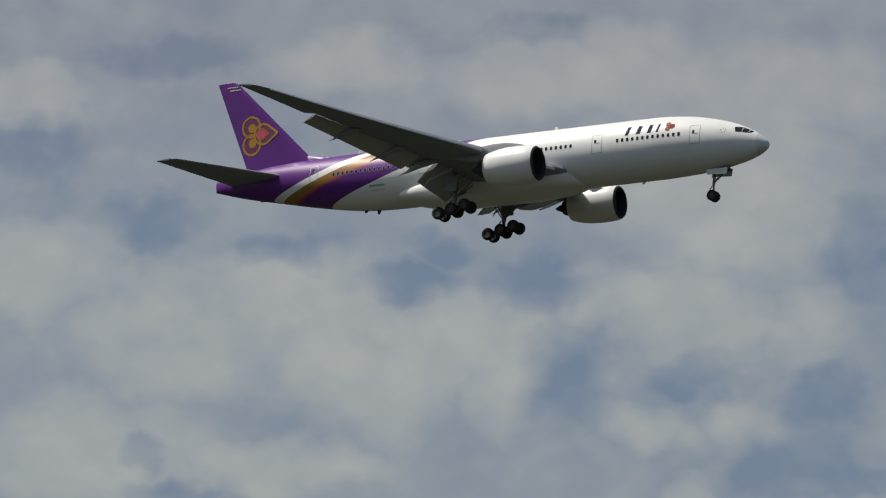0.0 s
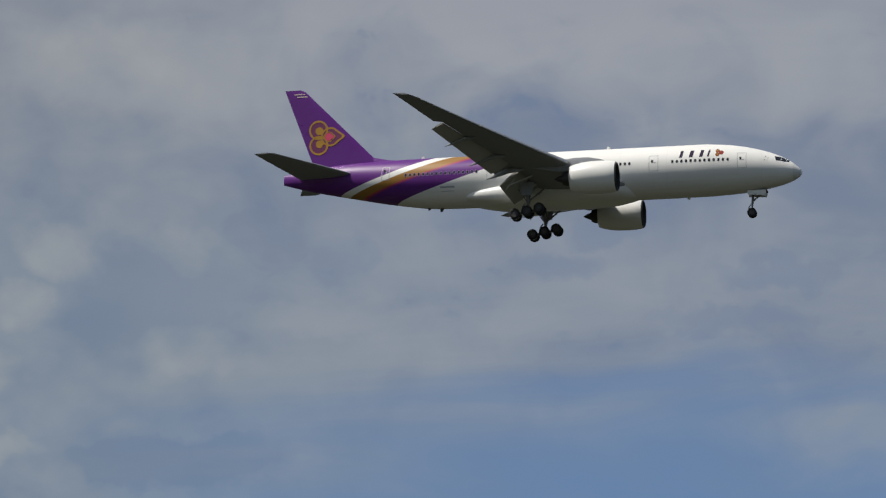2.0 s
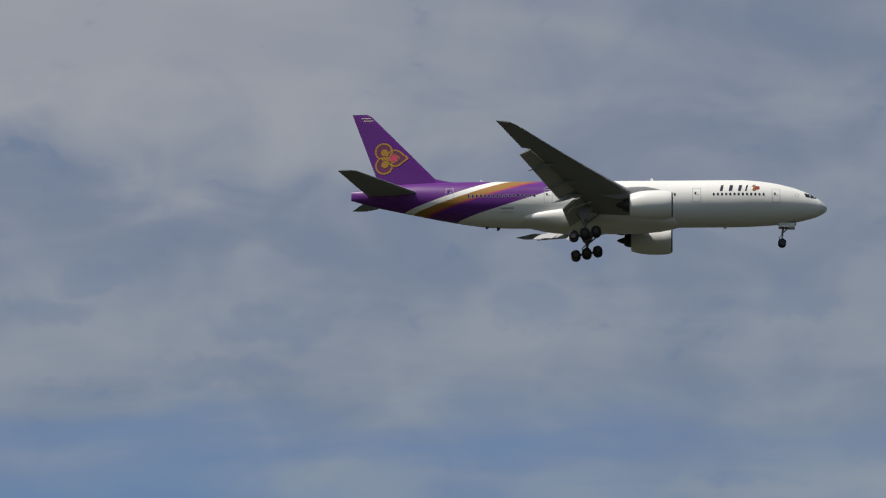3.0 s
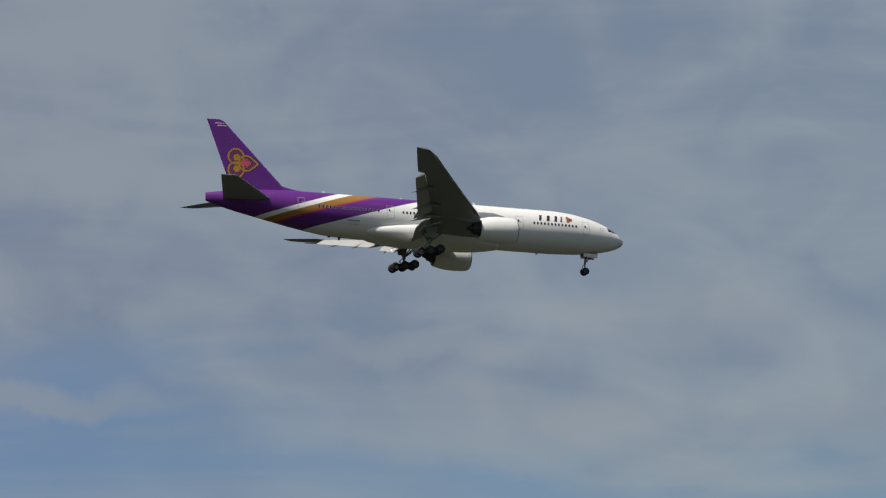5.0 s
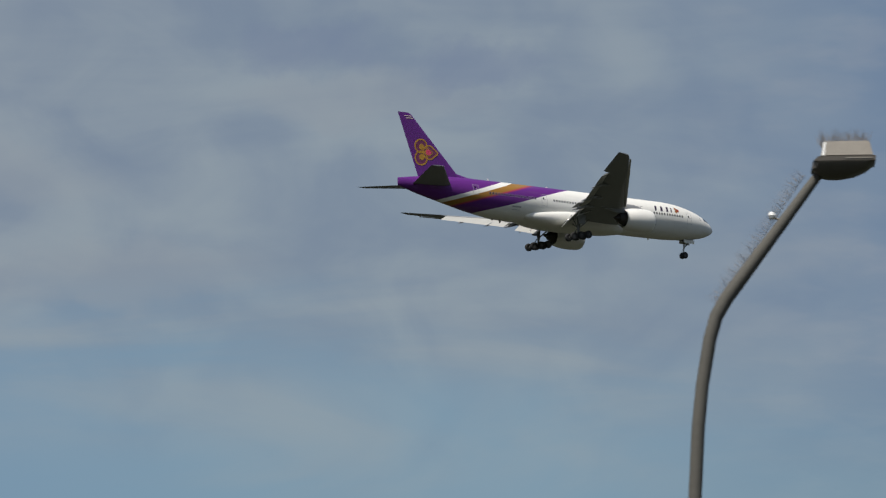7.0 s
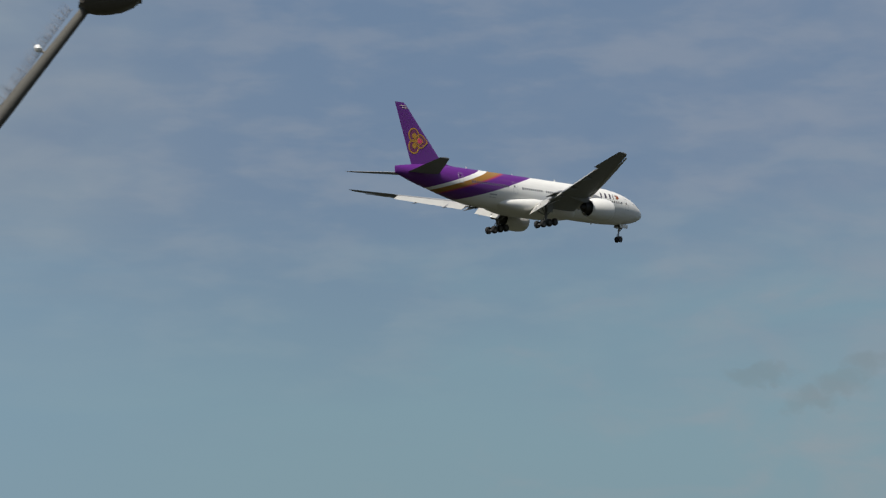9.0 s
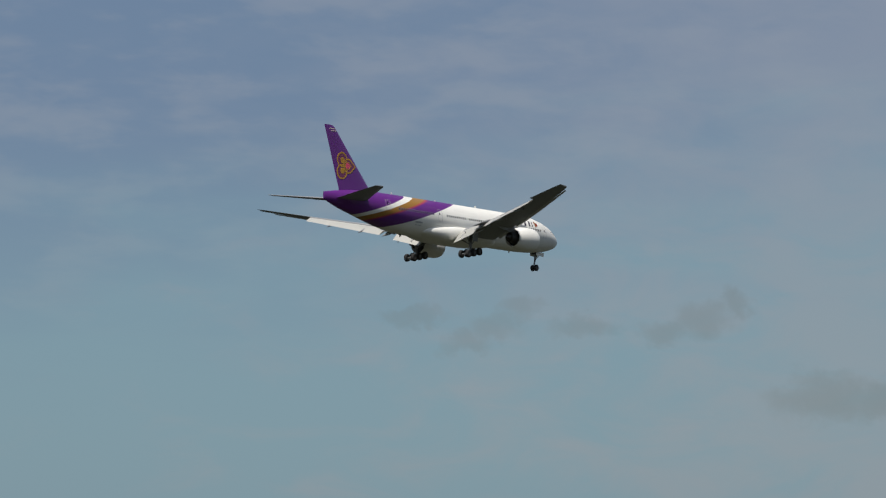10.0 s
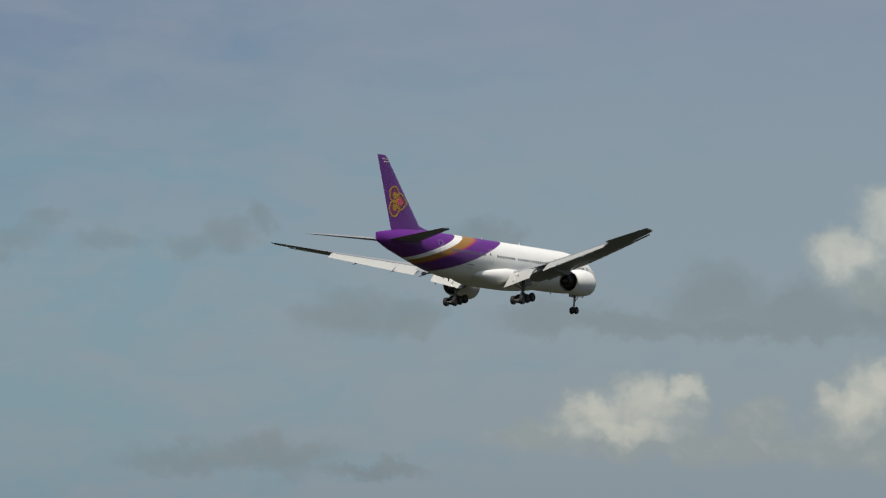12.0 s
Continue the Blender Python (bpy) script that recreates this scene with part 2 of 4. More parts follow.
def material(name, colour, rough=0.5, metal=0.0, grain=0.06, scale=1.0, bump=0.0, coat=0.0, spec=0.5):
    """A painted, metal or rubber surface with stains at two scales. colour: a triple, or a function of the nodes."""
    mat = bpy.data.materials.new(name)
    mat.use_nodes = True
    k = Nodes(mat.node_tree)
    where = k.put("ShaderNodeTexCoord").outputs["Object"]
    coarse, small = k.noise(where, 0.35 * scale, 4, 0.6), k.noise(where, 3.0 * scale, 4, 0.6)
    shade = k.m("ADD", 1.0 - grain, k.m("MULTIPLY", k.m("ADD", coarse, small), grain))
    base = colour(k, where) if callable(colour) else k.mix(0.0, colour, colour)
    tint = k.mix(1.0, base, k.vec(shade, shade, shade), "MULTIPLY")
    bsdf = k.put("ShaderNodeBsdfPrincipled", Metallic=metal)
    bsdf.inputs["Coat Weight"].default_value, bsdf.inputs["Coat Roughness"].default_value = coat, 0.08
    bsdf.inputs["Specular IOR Level"].default_value = spec
    k.link(tint, bsdf.inputs["Base Color"])
    k.link(k.m("MULTIPLY_ADD", k.m("SUBTRACT", coarse, 0.5), 0.25, rough, True), bsdf.inputs["Roughness"])
    if bump:
        b = k.put("ShaderNodeBump", Strength=bump, Distance=0.02)
        k.link(small, b.inputs["Height"])
        k.link(b.outputs[0], bsdf.inputs["Normal"])
    k.link(bsdf.outputs[0], k.put("ShaderNodeOutputMaterial").inputs["Surface"])
    return mat


PURPLE, WHITE, GOLD = (0.112, 0.018, 0.190), (0.78, 0.77, 0.73), (0.30, 0.150, 0.028)

# edges of the sweeping stripes on the hull: metres aft of the nose against height
EDGE_FRONT = np.polyfit([2.6, 1.38, 0.79, 0.37, -0.15, -0.44, -1.0, -1.4, -1.76, -2.0], [31.6, 35.2, 37.6, 38.9, 40.3, 41.6, 43.0, 44.3, 45.8, 47.0], 3)
EDGE_GOLD = np.polyfit([2.7, 1.81, 1.19, 0.46, -0.28, -0.45, -1.1], [39.0, 42.3, 43.9, 46.2, 48.3, 49.0, 51.6], 2)
EDGE_STRIPE = np.polyfit([2.6, 1.36, 0.1, -0.1, -0.75, -0.95], [42.0, 46.4, 49.2, 49.8, 52.6, 53.2], 2)
EDGE_TAIL = np.polyfit([2.67, 1.8, 0.45, -0.3, -0.5, -0.9], [44.0, 47.0, 50.3, 53.0, 53.6, 55.0], 2)


def livery(k, where):
    x, y, z = k.xyz(where)
    s = k.m("MULTIPLY", x, -1.0)

    def past(edge, width):
        return k.step(k.m("SUBTRACT", s, poly(k, z, edge)), -width, width)

    fade = k.step(k.m("SUBTRACT", s, poly(k, z, EDGE_GOLD)), -2.2, 0.5)
    c = k.mix(past(EDGE_FRONT, 0.03), WHITE, PURPLE)
    c = k.mix(k.step(fade, 0.05, 0.6), c, (0.36, 0.045, 0.07))
    c = k.mix(k.step(fade, 0.5, 0.95), c, GOLD)
    c = k.mix(past(EDGE_STRIPE, 0.03), c, WHITE)
    c = k.mix(past(EDGE_TAIL, 0.03), c, PURPLE)
    # panel joints round the hull and soot under the belly
    joint = k.m("PINGPONG", k.m("ADD", s, 1.0), 2.75)
    c = k.mix(k.m("MULTIPLY", k.m("SUBTRACT", 1.0, k.step(joint, 0.0, 0.03)), 0.16), c, (0.2, 0.2, 0.2))
    soot = k.noise(k.vec(k.m("MULTIPLY", x, 0.12), y, z), 0.9, 4, 0.6)
    return k.mix(k.m("MULTIPLY", k.step(soot, 0.5, 0.75), 0.14), c, (0.25, 0.23, 0.19))


def nose_cone(k, where):
    return k.mix(0.0, (0.64, 0.64, 0.62), WHITE)


hull_paint = material("hull_paint", livery, 0.42, grain=0.07, scale=0.4, coat=0.0, spec=0.3)
white_paint = material("white_paint", WHITE, 0.36, grain=0.07, scale=0.6, coat=0.05, spec=0.3)
radome_paint = material("radome_paint", nose_cone, 0.4, grain=0.06)
purple_paint = material("purple_paint", PURPLE, 0.30, grain=0.08, scale=0.5, coat=0.15, spec=0.35)
wing_paint = material("wing_paint", (0.255, 0.265, 0.28), 0.55, grain=0.16, scale=0.8, spec=0.12)
flap_paint = material("flap_paint", (0.38, 0.38, 0.36), 0.5, grain=0.14, scale=1.2)
slat_paint = material("slat_metal", (0.46, 0.46, 0.45), 0.35, 0.6, grain=0.15, scale=1.5)
gold_paint = material("gold_paint", (0.40, 0.22, 0.04), 0.6, grain=0.06, spec=0.15)
brown_paint = material("brown_paint", (0.15, 0.028, 0.09), 0.4, grain=0.06)
pink_paint = material("pink_paint", (0.62, 0.06, 0.13), 0.4, grain=0.06)
orange_paint = material("orange_paint", (0.22, 0.075, 0.035), 0.7, grain=0.06, spec=0.1)
title_paint = material("title_paint", (0.040, 0.028, 0.055), 0.75, spec=0.1)
line_paint = material("line_paint", (0.36, 0.36, 0.37), 0.5)
red_paint = material("red_paint", (0.26, 0.05, 0.04), 0.7, spec=0.1)
glass_dark = material("window_glass", (0.018, 0.02, 0.024), 0.12, grain=0.2, spec=0.6)
metal_bare = material("bare_metal", (0.55, 0.55, 0.55), 0.3, 1.0, grain=0.12)
metal_dark = material("dark_metal", (0.05, 0.047, 0.044), 0.55, 0.6, grain=0.25)
# near-black puts the shade inside duct, nozzle and wheel well into the colour
recess_dark = material("recess_shade", (0.022, 0.022, 0.024), 0.7)
gear_paint = material("gear_paint", (0.16, 0.16, 0.16), 0.45, grain=0.2, scale=2)
rubber = material("tyre_rubber", (0.016, 0.016, 0.017), 0.85, grain=0.25, scale=2, bump=0.2)
hub_metal = material("hub_metal", (0.04, 0.04, 0.042), 0.55, 0.2, grain=0.2)
galvanised = material("galvanised_steel", (0.100, 0.096, 0.084), 0.8, 0.0, grain=0.3, scale=6, bump=0.15)
lamp_plastic = material("lamp_housing", (0.27, 0.245, 0.21), 0.5, grain=0.25, scale=9, bump=0.1)
lamp_under = material("lamp_underside", (0.095, 0.085, 0.072), 0.5, grain=0.3, scale=9)
# lilac stands in for sky reflected by the panes over purple
sheen_paint = material("surround_sheen", (0.27, 0.21, 0.33), 0.45, grain=0.1)
flag_paint = material("flag_stripe", (0.55, 0.46, 0.42), 0.8, spec=0.05)
spike_wire = material("spike_wire", (0.24, 0.23, 0.23), 0.6)
dome_white = material("white_plastic", (0.8, 0.8, 0.78), 0.35)


def turf(k, where):
    a, b = k.noise(where, 0.02, 5, 0.6), k.noise(where, 0.6, 5, 0.65)
    return k.mix(k.step(a, 0.35, 0.65), k.mix(b, (0.022, 0.026, 0.015), (0.034, 0.037, 0.024)), k.mix(b, (0.028, 0.029, 0.023), (0.041, 0.040, 0.034)))


turf_ground = material("turf", turf, 0.95, grain=0.15, bump=0.5, spec=0.0)

# ---------------------------------------------------------------- mesh helpers


def part(name, bm, mat, parent=None, label="", smooth=True):
    me = bpy.data.meshes.new(name)
    bmesh.ops.recalc_face_normals(bm, faces=bm.faces)
    for f in bm.faces:
        f.smooth = smooth
    bm.to_mesh(me)
    bm.free()
    me.materials.append(mat)
    if smooth:
        me.set_sharp_from_angle(angle=radians(40))
    ob = new(name, me)
    ob.parent = parent
    if label:
        tagged(ob, label)
    return ob


def share(name, me, parent, m):
    ob = new(name, me)
    ob.parent, ob.matrix_basis = parent, m
    return ob


def loft(rings, close=True, caps=True):
    """A skin over rings of equally many points."""
    bm = bmesh.new()
    rows = [[bm.verts.new(p) for p in ring] for ring in rings]
    k = len(rows[0])
    for a, b in zip(rows, rows[1:]):
        for i in range(k if close else k - 1):
            j = (i + 1) % k
            bm.faces.new((a[i], a[j], b[j], b[i]))
    if caps and close:
        bm.faces.new(rows[0][::-1])
        bm.faces.new(rows[-1])
    bmesh.ops.remove_doubles(bm, verts=bm.verts, dist=1e-5)
    return bm


def spin(profile, centre, seg=40, axis="x", caps=False):
    """A body turned about an axis through centre; profile: (distance along, radius)."""
    rings = []
    for d, r in profile:
        ring = []
        for i in range(seg):
            a = 2 * math.pi * i / seg
            u, v = r * math.cos(a), r * math.sin(a)
            p = {"x": (d, u, v), "y": (u, d, v), "z": (u, v, d)}[axis]
            ring.append(Vector(p) + Vector(centre))
        rings.append(ring)
    return loft(rings, True, caps)


def rod(a, b, ra, rb=None, seg=10):
    a, b, rb = Vector(a), Vector(b), ra if rb is None else rb
    q = (b - a).to_track_quat("Z", "Y")
    ring = [Vector((math.cos(2 * math.pi * i / seg), math.sin(2 * math.pi * i / seg), 0)) for i in range(seg)]
    return loft([[a + q @ (v * ra) for v in ring], [b + q @ (v * rb) for v in ring]])


def join(*bms):
    """Several bmeshes as one."""
    out = bms[0]
    for other in bms[1:]:
        me = bpy.data.meshes.new("joined")
        other.to_mesh(me)
        other.free()
        out.from_mesh(me)
        bpy.data.meshes.remove(me)
    return out


def box(lo, hi, bevel=0.0):
    bm = bmesh.new()
    bmesh.ops.create_cube(bm, size=1)
    lo, hi = Vector(lo), Vector(hi)
    for v in bm.verts:
        v.co = Vector(((v.co[i] + 0.5) * (hi[i] - lo[i]) + lo[i] for i in range(3)))
    if bevel:
        bmesh.ops.bevel(bm, geom=bm.edges[:], offset=bevel, segments=2, affect="EDGES")
    return bm


def smooth_table(xs, ys):
    """Monotone cubic through a table."""
    xs, ys = np.array(xs, float), np.array(ys, float)
    h = np.diff(xs)
    d = np.diff(ys) / h
    m = np.zeros(len(xs))
    m[0], m[-1] = d[0], d[-1]
    for i in range(1, len(xs) - 1):
        if d[i - 1] * d[i] > 0:
            m[i] = 2 * d[i - 1] * d[i] / (d[i - 1] + d[i])

    def at(x):
        i = int(np.clip(np.searchsorted(xs, x) - 1, 0, len(xs) - 2))
        t = min(max((x - xs[i]) / h[i], 0), 1)
        return float(ys[i] * (1 + 2 * t) * (1 - t) ** 2 + m[i] * h[i] * t * (1 - t) ** 2
                     + ys[i + 1] * t * t * (3 - 2 * t) + m[i + 1] * h[i] * t * t * (t - 1))
    return at


# ---------------------------------------------------------------- ground
bm = bmesh.new()
bmesh.ops.create_circle(bm, cap_ends=True, radius=4500, segments=96)
ground = part("ground", bm, turf_ground)
tagged(ground, "flat mown grass field reaching to the horizon", "ground", kind="structure")

# ---------------------------------------------------------------- the airliner: nose at the origin, x ahead, y to port, z up
airliner = new("airliner")
tagged(airliner, "white wide-body twin-engine airliner with purple tail, wheels down", "airliner")

TOP = smooth_table([0, .12, .4, .9, 1.6, 3.0, 5.0, 7.0, 9.0, 11.5, 16, 42, 47, 51, 55, 58, 60, 62.5],
                   [-.75, -.42, -.12, .32, .80, 1.50, 2.18, 2.64, 2.93, 3.09, 3.1, 3.1, 3.09, 3.04, 2.88, 2.58, 2.32, 1.92])
LOW = smooth_table([0, .12, .4, .9, 1.6, 3.0, 5.0, 7.0, 9.0, 11.5, 16, 40, 44, 47, 50, 53, 56, 59, 62.5],
                   [-.75, -1.08, -1.33, -1.62, -1.92, -2.30, -2.66, -2.88, -3.00, -3.08, -3.1, -3.1, -2.98, -2.62, -2.12, -1.52, -.90, -.25, .73])
HALF = smooth_table([0, .12, .4, .9, 1.6, 3.0, 5.0, 7.0, 9.0, 11.5, 16, 41, 44, 47, 50, 53, 56, 59, 61.5, 62.5],
                    [.0, .36, .66, 1.02, 1.38, 1.92, 2.44, 2.76, 2.96, 3.08, 3.1, 3.1, 3.05, 2.86, 2.52, 2.12, 1.64, 1.08, .50, .12])


def hull(s, a, off=0.0):
    """A point of the hull: metres aft of the nose, angle up from the horizontal on the starboard side."""
    t, b, w = TOP(s), LOW(s), HALF(s)
    return Vector((-s, -(w + off) * math.cos(a), (t + b) / 2 + ((t - b) / 2 + off) * math.sin(a)))


def hull_angle(s, z):
    t, b = TOP(s), LOW(s)
    return math.asin(max(-1, min(1, (z - (t + b) / 2) / ((t - b) / 2))))


stations = list(np.concatenate([np.linspace(1.0, 12, 34), np.linspace(13, 40, 22), np.linspace(41, 62.5, 40)]))
rings = [[hull(s, 2 * math.pi * i / 64) for i in range(64)] for s in stations]
fuselage = part("fuselage", loft(rings), hull_paint, airliner, "glossy white hull with purple and gold sweeps")
rings = [[hull(max(s, 1e-3), 2 * math.pi * i / 64) for i in range(64)] for s in np.linspace(0, 1, 14) ** 1.7]
part("radome", loft(rings), radome_paint, airliner, "pale grey rounded nose cone")


def hull_patch(name, outline, mat, parent, off=0.02, side=1, label=""):
    """A thin plate on the hull; outline in (metres aft, height)."""
    cs, cz = sum(p[0] for p in outline) / len(outline), sum(p[1] for p in outline) / len(outline)
    bm = bmesh.new()
    fine = []
    for (s0, z0), (s1, z1) in zip(outline, outline[1:] + outline[:1]):
        fine += [(s0 + (s1 - s0) * i / 4, z0 + (z1 - z0) * i / 4) for i in range(4)]
    loops = []
    for f in (1.0, 0.66, 0.33):
        loops.append([(cs + (s - cs) * f, cz + (z - cz) * f) for s, z in fine])

    def at(s, z):
        p = hull(s, hull_angle(s, z), off)
        return Vector((p.x, p.y * side, p.z))
    skirt = [bm.verts.new(hull(s, hull_angle(s, z), -0.01) * 1) for s, z in loops[0]]
    for v in skirt:
        v.co.y *= side
    rows = [skirt] + [[bm.verts.new(at(s, z)) for s, z in l] for l in loops]
    for a, b in zip(rows, rows[1:]):
        for i in range(len(a)):
            j = (i + 1) % len(a)
            bm.faces.new((a[i], a[j], b[j], b[i]))
    mid = bm.verts.new(at(cs, cz))
    for i in range(len(rows[-1])):
        bm.faces.new((rows[-1][i], rows[-1][(i + 1) % len(rows[-1])], mid))
    return part(name, bm, mat, parent, label)


def hull_frame(name, s0, s1, z0, z1, w, mat, parent, side=1):
    """A thin rectangular line on the hull."""
    bars = []
    for a, b, c, d in ((s0, s1, z0, z0 + w), (s0, s1, z1 - w, z1), (s0, s0 + w, z0 + w, z1 - w), (s1 - w, s1, z0 + w, z1 - w)):
        bm = bmesh.new()
        k = 8 if d - c > b - a else 2
        cols = []
        for i in range(k + 1):
            z = c + (d - c) * i / k
            row = []
            for s in (a, b):
                p = hull(s, hull_angle(s, z), 0.012)
                row.append(bm.verts.new((p.x, p.y * side, p.z)))
            cols.append(row)
        for p, q in zip(cols, cols[1:]):
            bm.faces.new((p[0], p[1], q[1], q[0]))
        bars.append(bm)
    return part(name, join(*bars), mat, parent)


# cabin windows, one shared pane
pane = bmesh.new()
outline = [(0.13 * math.copysign(abs(math.cos(a)) ** 0.6, math.cos(a)), 0.19 * math.copysign(abs(math.sin(a)) ** 0.6, math.sin(a)))
           for a in (2 * math.pi * i / 12 for i in range(12))]
front = [pane.verts.new((u, -0.016, v)) for u, v in outline]
back = [pane.verts.new((u * 1.15, 0.03, v * 1.1)) for u, v in outline]
pane.faces.new(front)
for i in range(12):
    pane.faces.new((front[i], front[(i + 1) % 12], back[(i + 1) % 12], back[i]))
first_pane = part("window", pane, glass_dark, fuselage)
pane_mesh = first_pane.data
spots = [8.35 + 0.54 * i for i in range(13)] + [19.9 + 0.535 * i for i in range(17)] + [29.7 + 0.535 * i for i in range(10)] + [38.2 + 0.54 * i for i in range(17)]
# window surrounds, coloured as the sky's reflection in the glass
ring = [(0.175 * math.copysign(abs(math.cos(a)) ** 0.6, math.cos(a)), 0.23 * math.copysign(abs(math.sin(a)) ** 0.6, math.sin(a)))
        for a in (2 * math.pi * i / 12 for i in range(12))]
bm = bmesh.new()
loops = [[bm.verts.new((u * f, y, v * f)) for u, v in ring] for f, y in ((1.0, 0.03), (1.0, -0.008), (0.7, -0.012))]
for a, b in zip(loops, loops[1:]):
    for i in range(12):
        bm.faces.new((a[i], a[(i + 1) % 12], b[(i + 1) % 12], b[i]))
sheen_ring = part("surround_sheen", bm, sheen_paint, first_pane)
sheen_mesh = sheen_ring.data
bpy.data.objects.remove(sheen_ring)
started = False
for side in (1, -1):
    for s in spots:
        z = 0.55
        p, q = hull(s, hull_angle(s, z)), hull(s + 0.3, hull_angle(s + 0.3, z))
        turn = math.atan2(abs(q.y) - abs(p.y), 0.3)
        lean = math.atan2(hull(s, hull_angle(s, z + .2)).y - p.y, 0.2)
        m = pose(p.x, p.y, p.z, -math.degrees(lean), 0, math.degrees(turn))
        if side < 0:
            m = pose(p.x, -p.y, p.z, math.degrees(lean), 0, 180 - math.degrees(turn))
        if not started:
            first_pane.matrix_basis, started = m, True
            continue
        glass = share("window", pane_mesh, fuselage, m)
        if s > 38:
            share("surround_sheen", sheen_mesh, glass, Matrix.Identity(4))

# cabin doors: fine outline, small pane, handle
for side in (1, -1):
    for s0, s1, z0, z1 in ((6.2, 7.26, -0.55, 1.38), (16.5, 17.6, -0.5, 1.42), (35.85, 36.95, -0.5, 1.42), (48.85, 49.85, 0.1, 1.75)):
        hull_frame("cabin_door", s0, s1, z0, z1, 0.05, line_paint, fuselage, side)
        mid = s1 - 0.38
        hull_patch("door_window", [(mid - .11, z0 + 1.02), (mid + .11, z0 + 1.02), (mid + .11, z0 + 1.36), (mid - .11, z0 + 1.36)], glass_dark, fuselage, 0.018, side)
        hull_patch("door_handle", [(s0 + .25, z0 + 0.98), (s0 + .55, z0 + 0.98), (s0 + .55, z0 + 1.06), (s0 + .25, z0 + 1.06)], line_paint, fuselage, 0.016, side)

# flight deck windows
for side in (1, -1):
    for shape in ([(3.02, 1.0), (2.86, .42), (2.32, .38), (2.30, .98)], [(2.25, .96), (2.27, .38), (1.80, .30), (1.66, .70)], [(1.60, .66), (1.74, .30), (1.44, .34), (1.36, .54)]):
        hull_patch("flight_deck_window", shape, glass_dark, fuselage, 0.015, side, "dark flight deck pane")

# belly fairing
FAIR_HALF = smooth_table([18.6, 20, 22.5, 26, 33, 35.5, 37.5, 39.6], [.4, 2.1, 3.2, 3.5, 3.5, 3.36, 3.02, 2.2])
FAIR_LOW = smooth_table([18.6, 20, 22.5, 26, 33, 35.5, 37.5, 39.6], [-2.9, -3.2, -3.5, -3.66, -3.66, -3.5, -3.2, -2.75])
rings = []
for s in np.linspace(18.6, 39.6, 42):
    w, low = FAIR_HALF(s), FAIR_LOW(s)
    top = -0.45 if s < 32 else -0.45 - 0.13 * (s - 32)
    c, h = (top + low) / 2, (top - low) / 2
    rings.append([Vector((-s, w * math.copysign(abs(math.cos(a)) ** 0.72, math.cos(a)), c + h * math.copysign(abs(math.sin(a)) ** 0.8, math.sin(a))))
                  for a in (2 * math.pi * i / 40 for i in range(40))])
part("belly_fairing", loft(rings), white_paint, airliner)


# ---- wings
def foil(k=14):
    """Unit aerofoil loop: (along chord, up), lower side first."""
    xs = [(1 - math.cos(math.pi * i / k)) / 2 for i in range(k + 1)]
    t = [5 * (0.2969 * math.sqrt(x) - 0.126 * x - 0.3516 * x * x + 0.2843 * x ** 3 - 0.1036 * x ** 4) for x in xs]
    upper = [(x, 1.05 * h + 0.10 * x * (1 - x)) for x, h in zip(xs, t)]
    lower = [(x, -0.85 * h + 0.10 * x * (1 - x)) for x, h in zip(xs, t)]
    return lower[::-1][:-1] + upper[:-1] + [(1.0, 0.004)]


LOOP = foil()


def section(s0, chord, y, z, thick, cut=1.0, droop=0.0):
    """An aerofoil ring at span y; cut drops the rear of the chord, droop turns it nose up or tail down, in degrees."""
    ring = []
    c, sn = math.cos(radians(droop)), math.sin(radians(droop))
    for u, v in LOOP:
        w = v * thick
        if u > cut:
            u, w = cut, w * 0.4 + (0.02 if v > 0 else -0.02) * 0.2
        a, b = u * chord, w * chord
        ring.append(Vector((-(s0 + a * c - b * -sn), y, z + b * c - a * sn)))
    return ring


def lead(y):
    return 20.9 + 0.697 * (abs(y) - 3.1)


def trail(y):
    y = abs(y)
    return 34.75 + 0.367 * (y - 10.6) if y > 10.6 else 33.7 + 0.14 * (y - 3.1)


def rise(y):
    y = abs(y) - 3.1
    return -1.75 + 0.158 * y + 0.0005 * y * y


def twist(y):
    """Tail-down angle of the wing section, in degrees: the tips are washed out."""
    return 1.0 - 8.0 * (abs(y) - 3.1) / 27.3


def nose_height(y):
    return rise(y) + 0.5 * (trail(y) - lead(y)) * math.sin(radians(twist(y)))


def thick(y):
    return 0.135 - 0.035 * min(1, (abs(y) - 3) / 20)


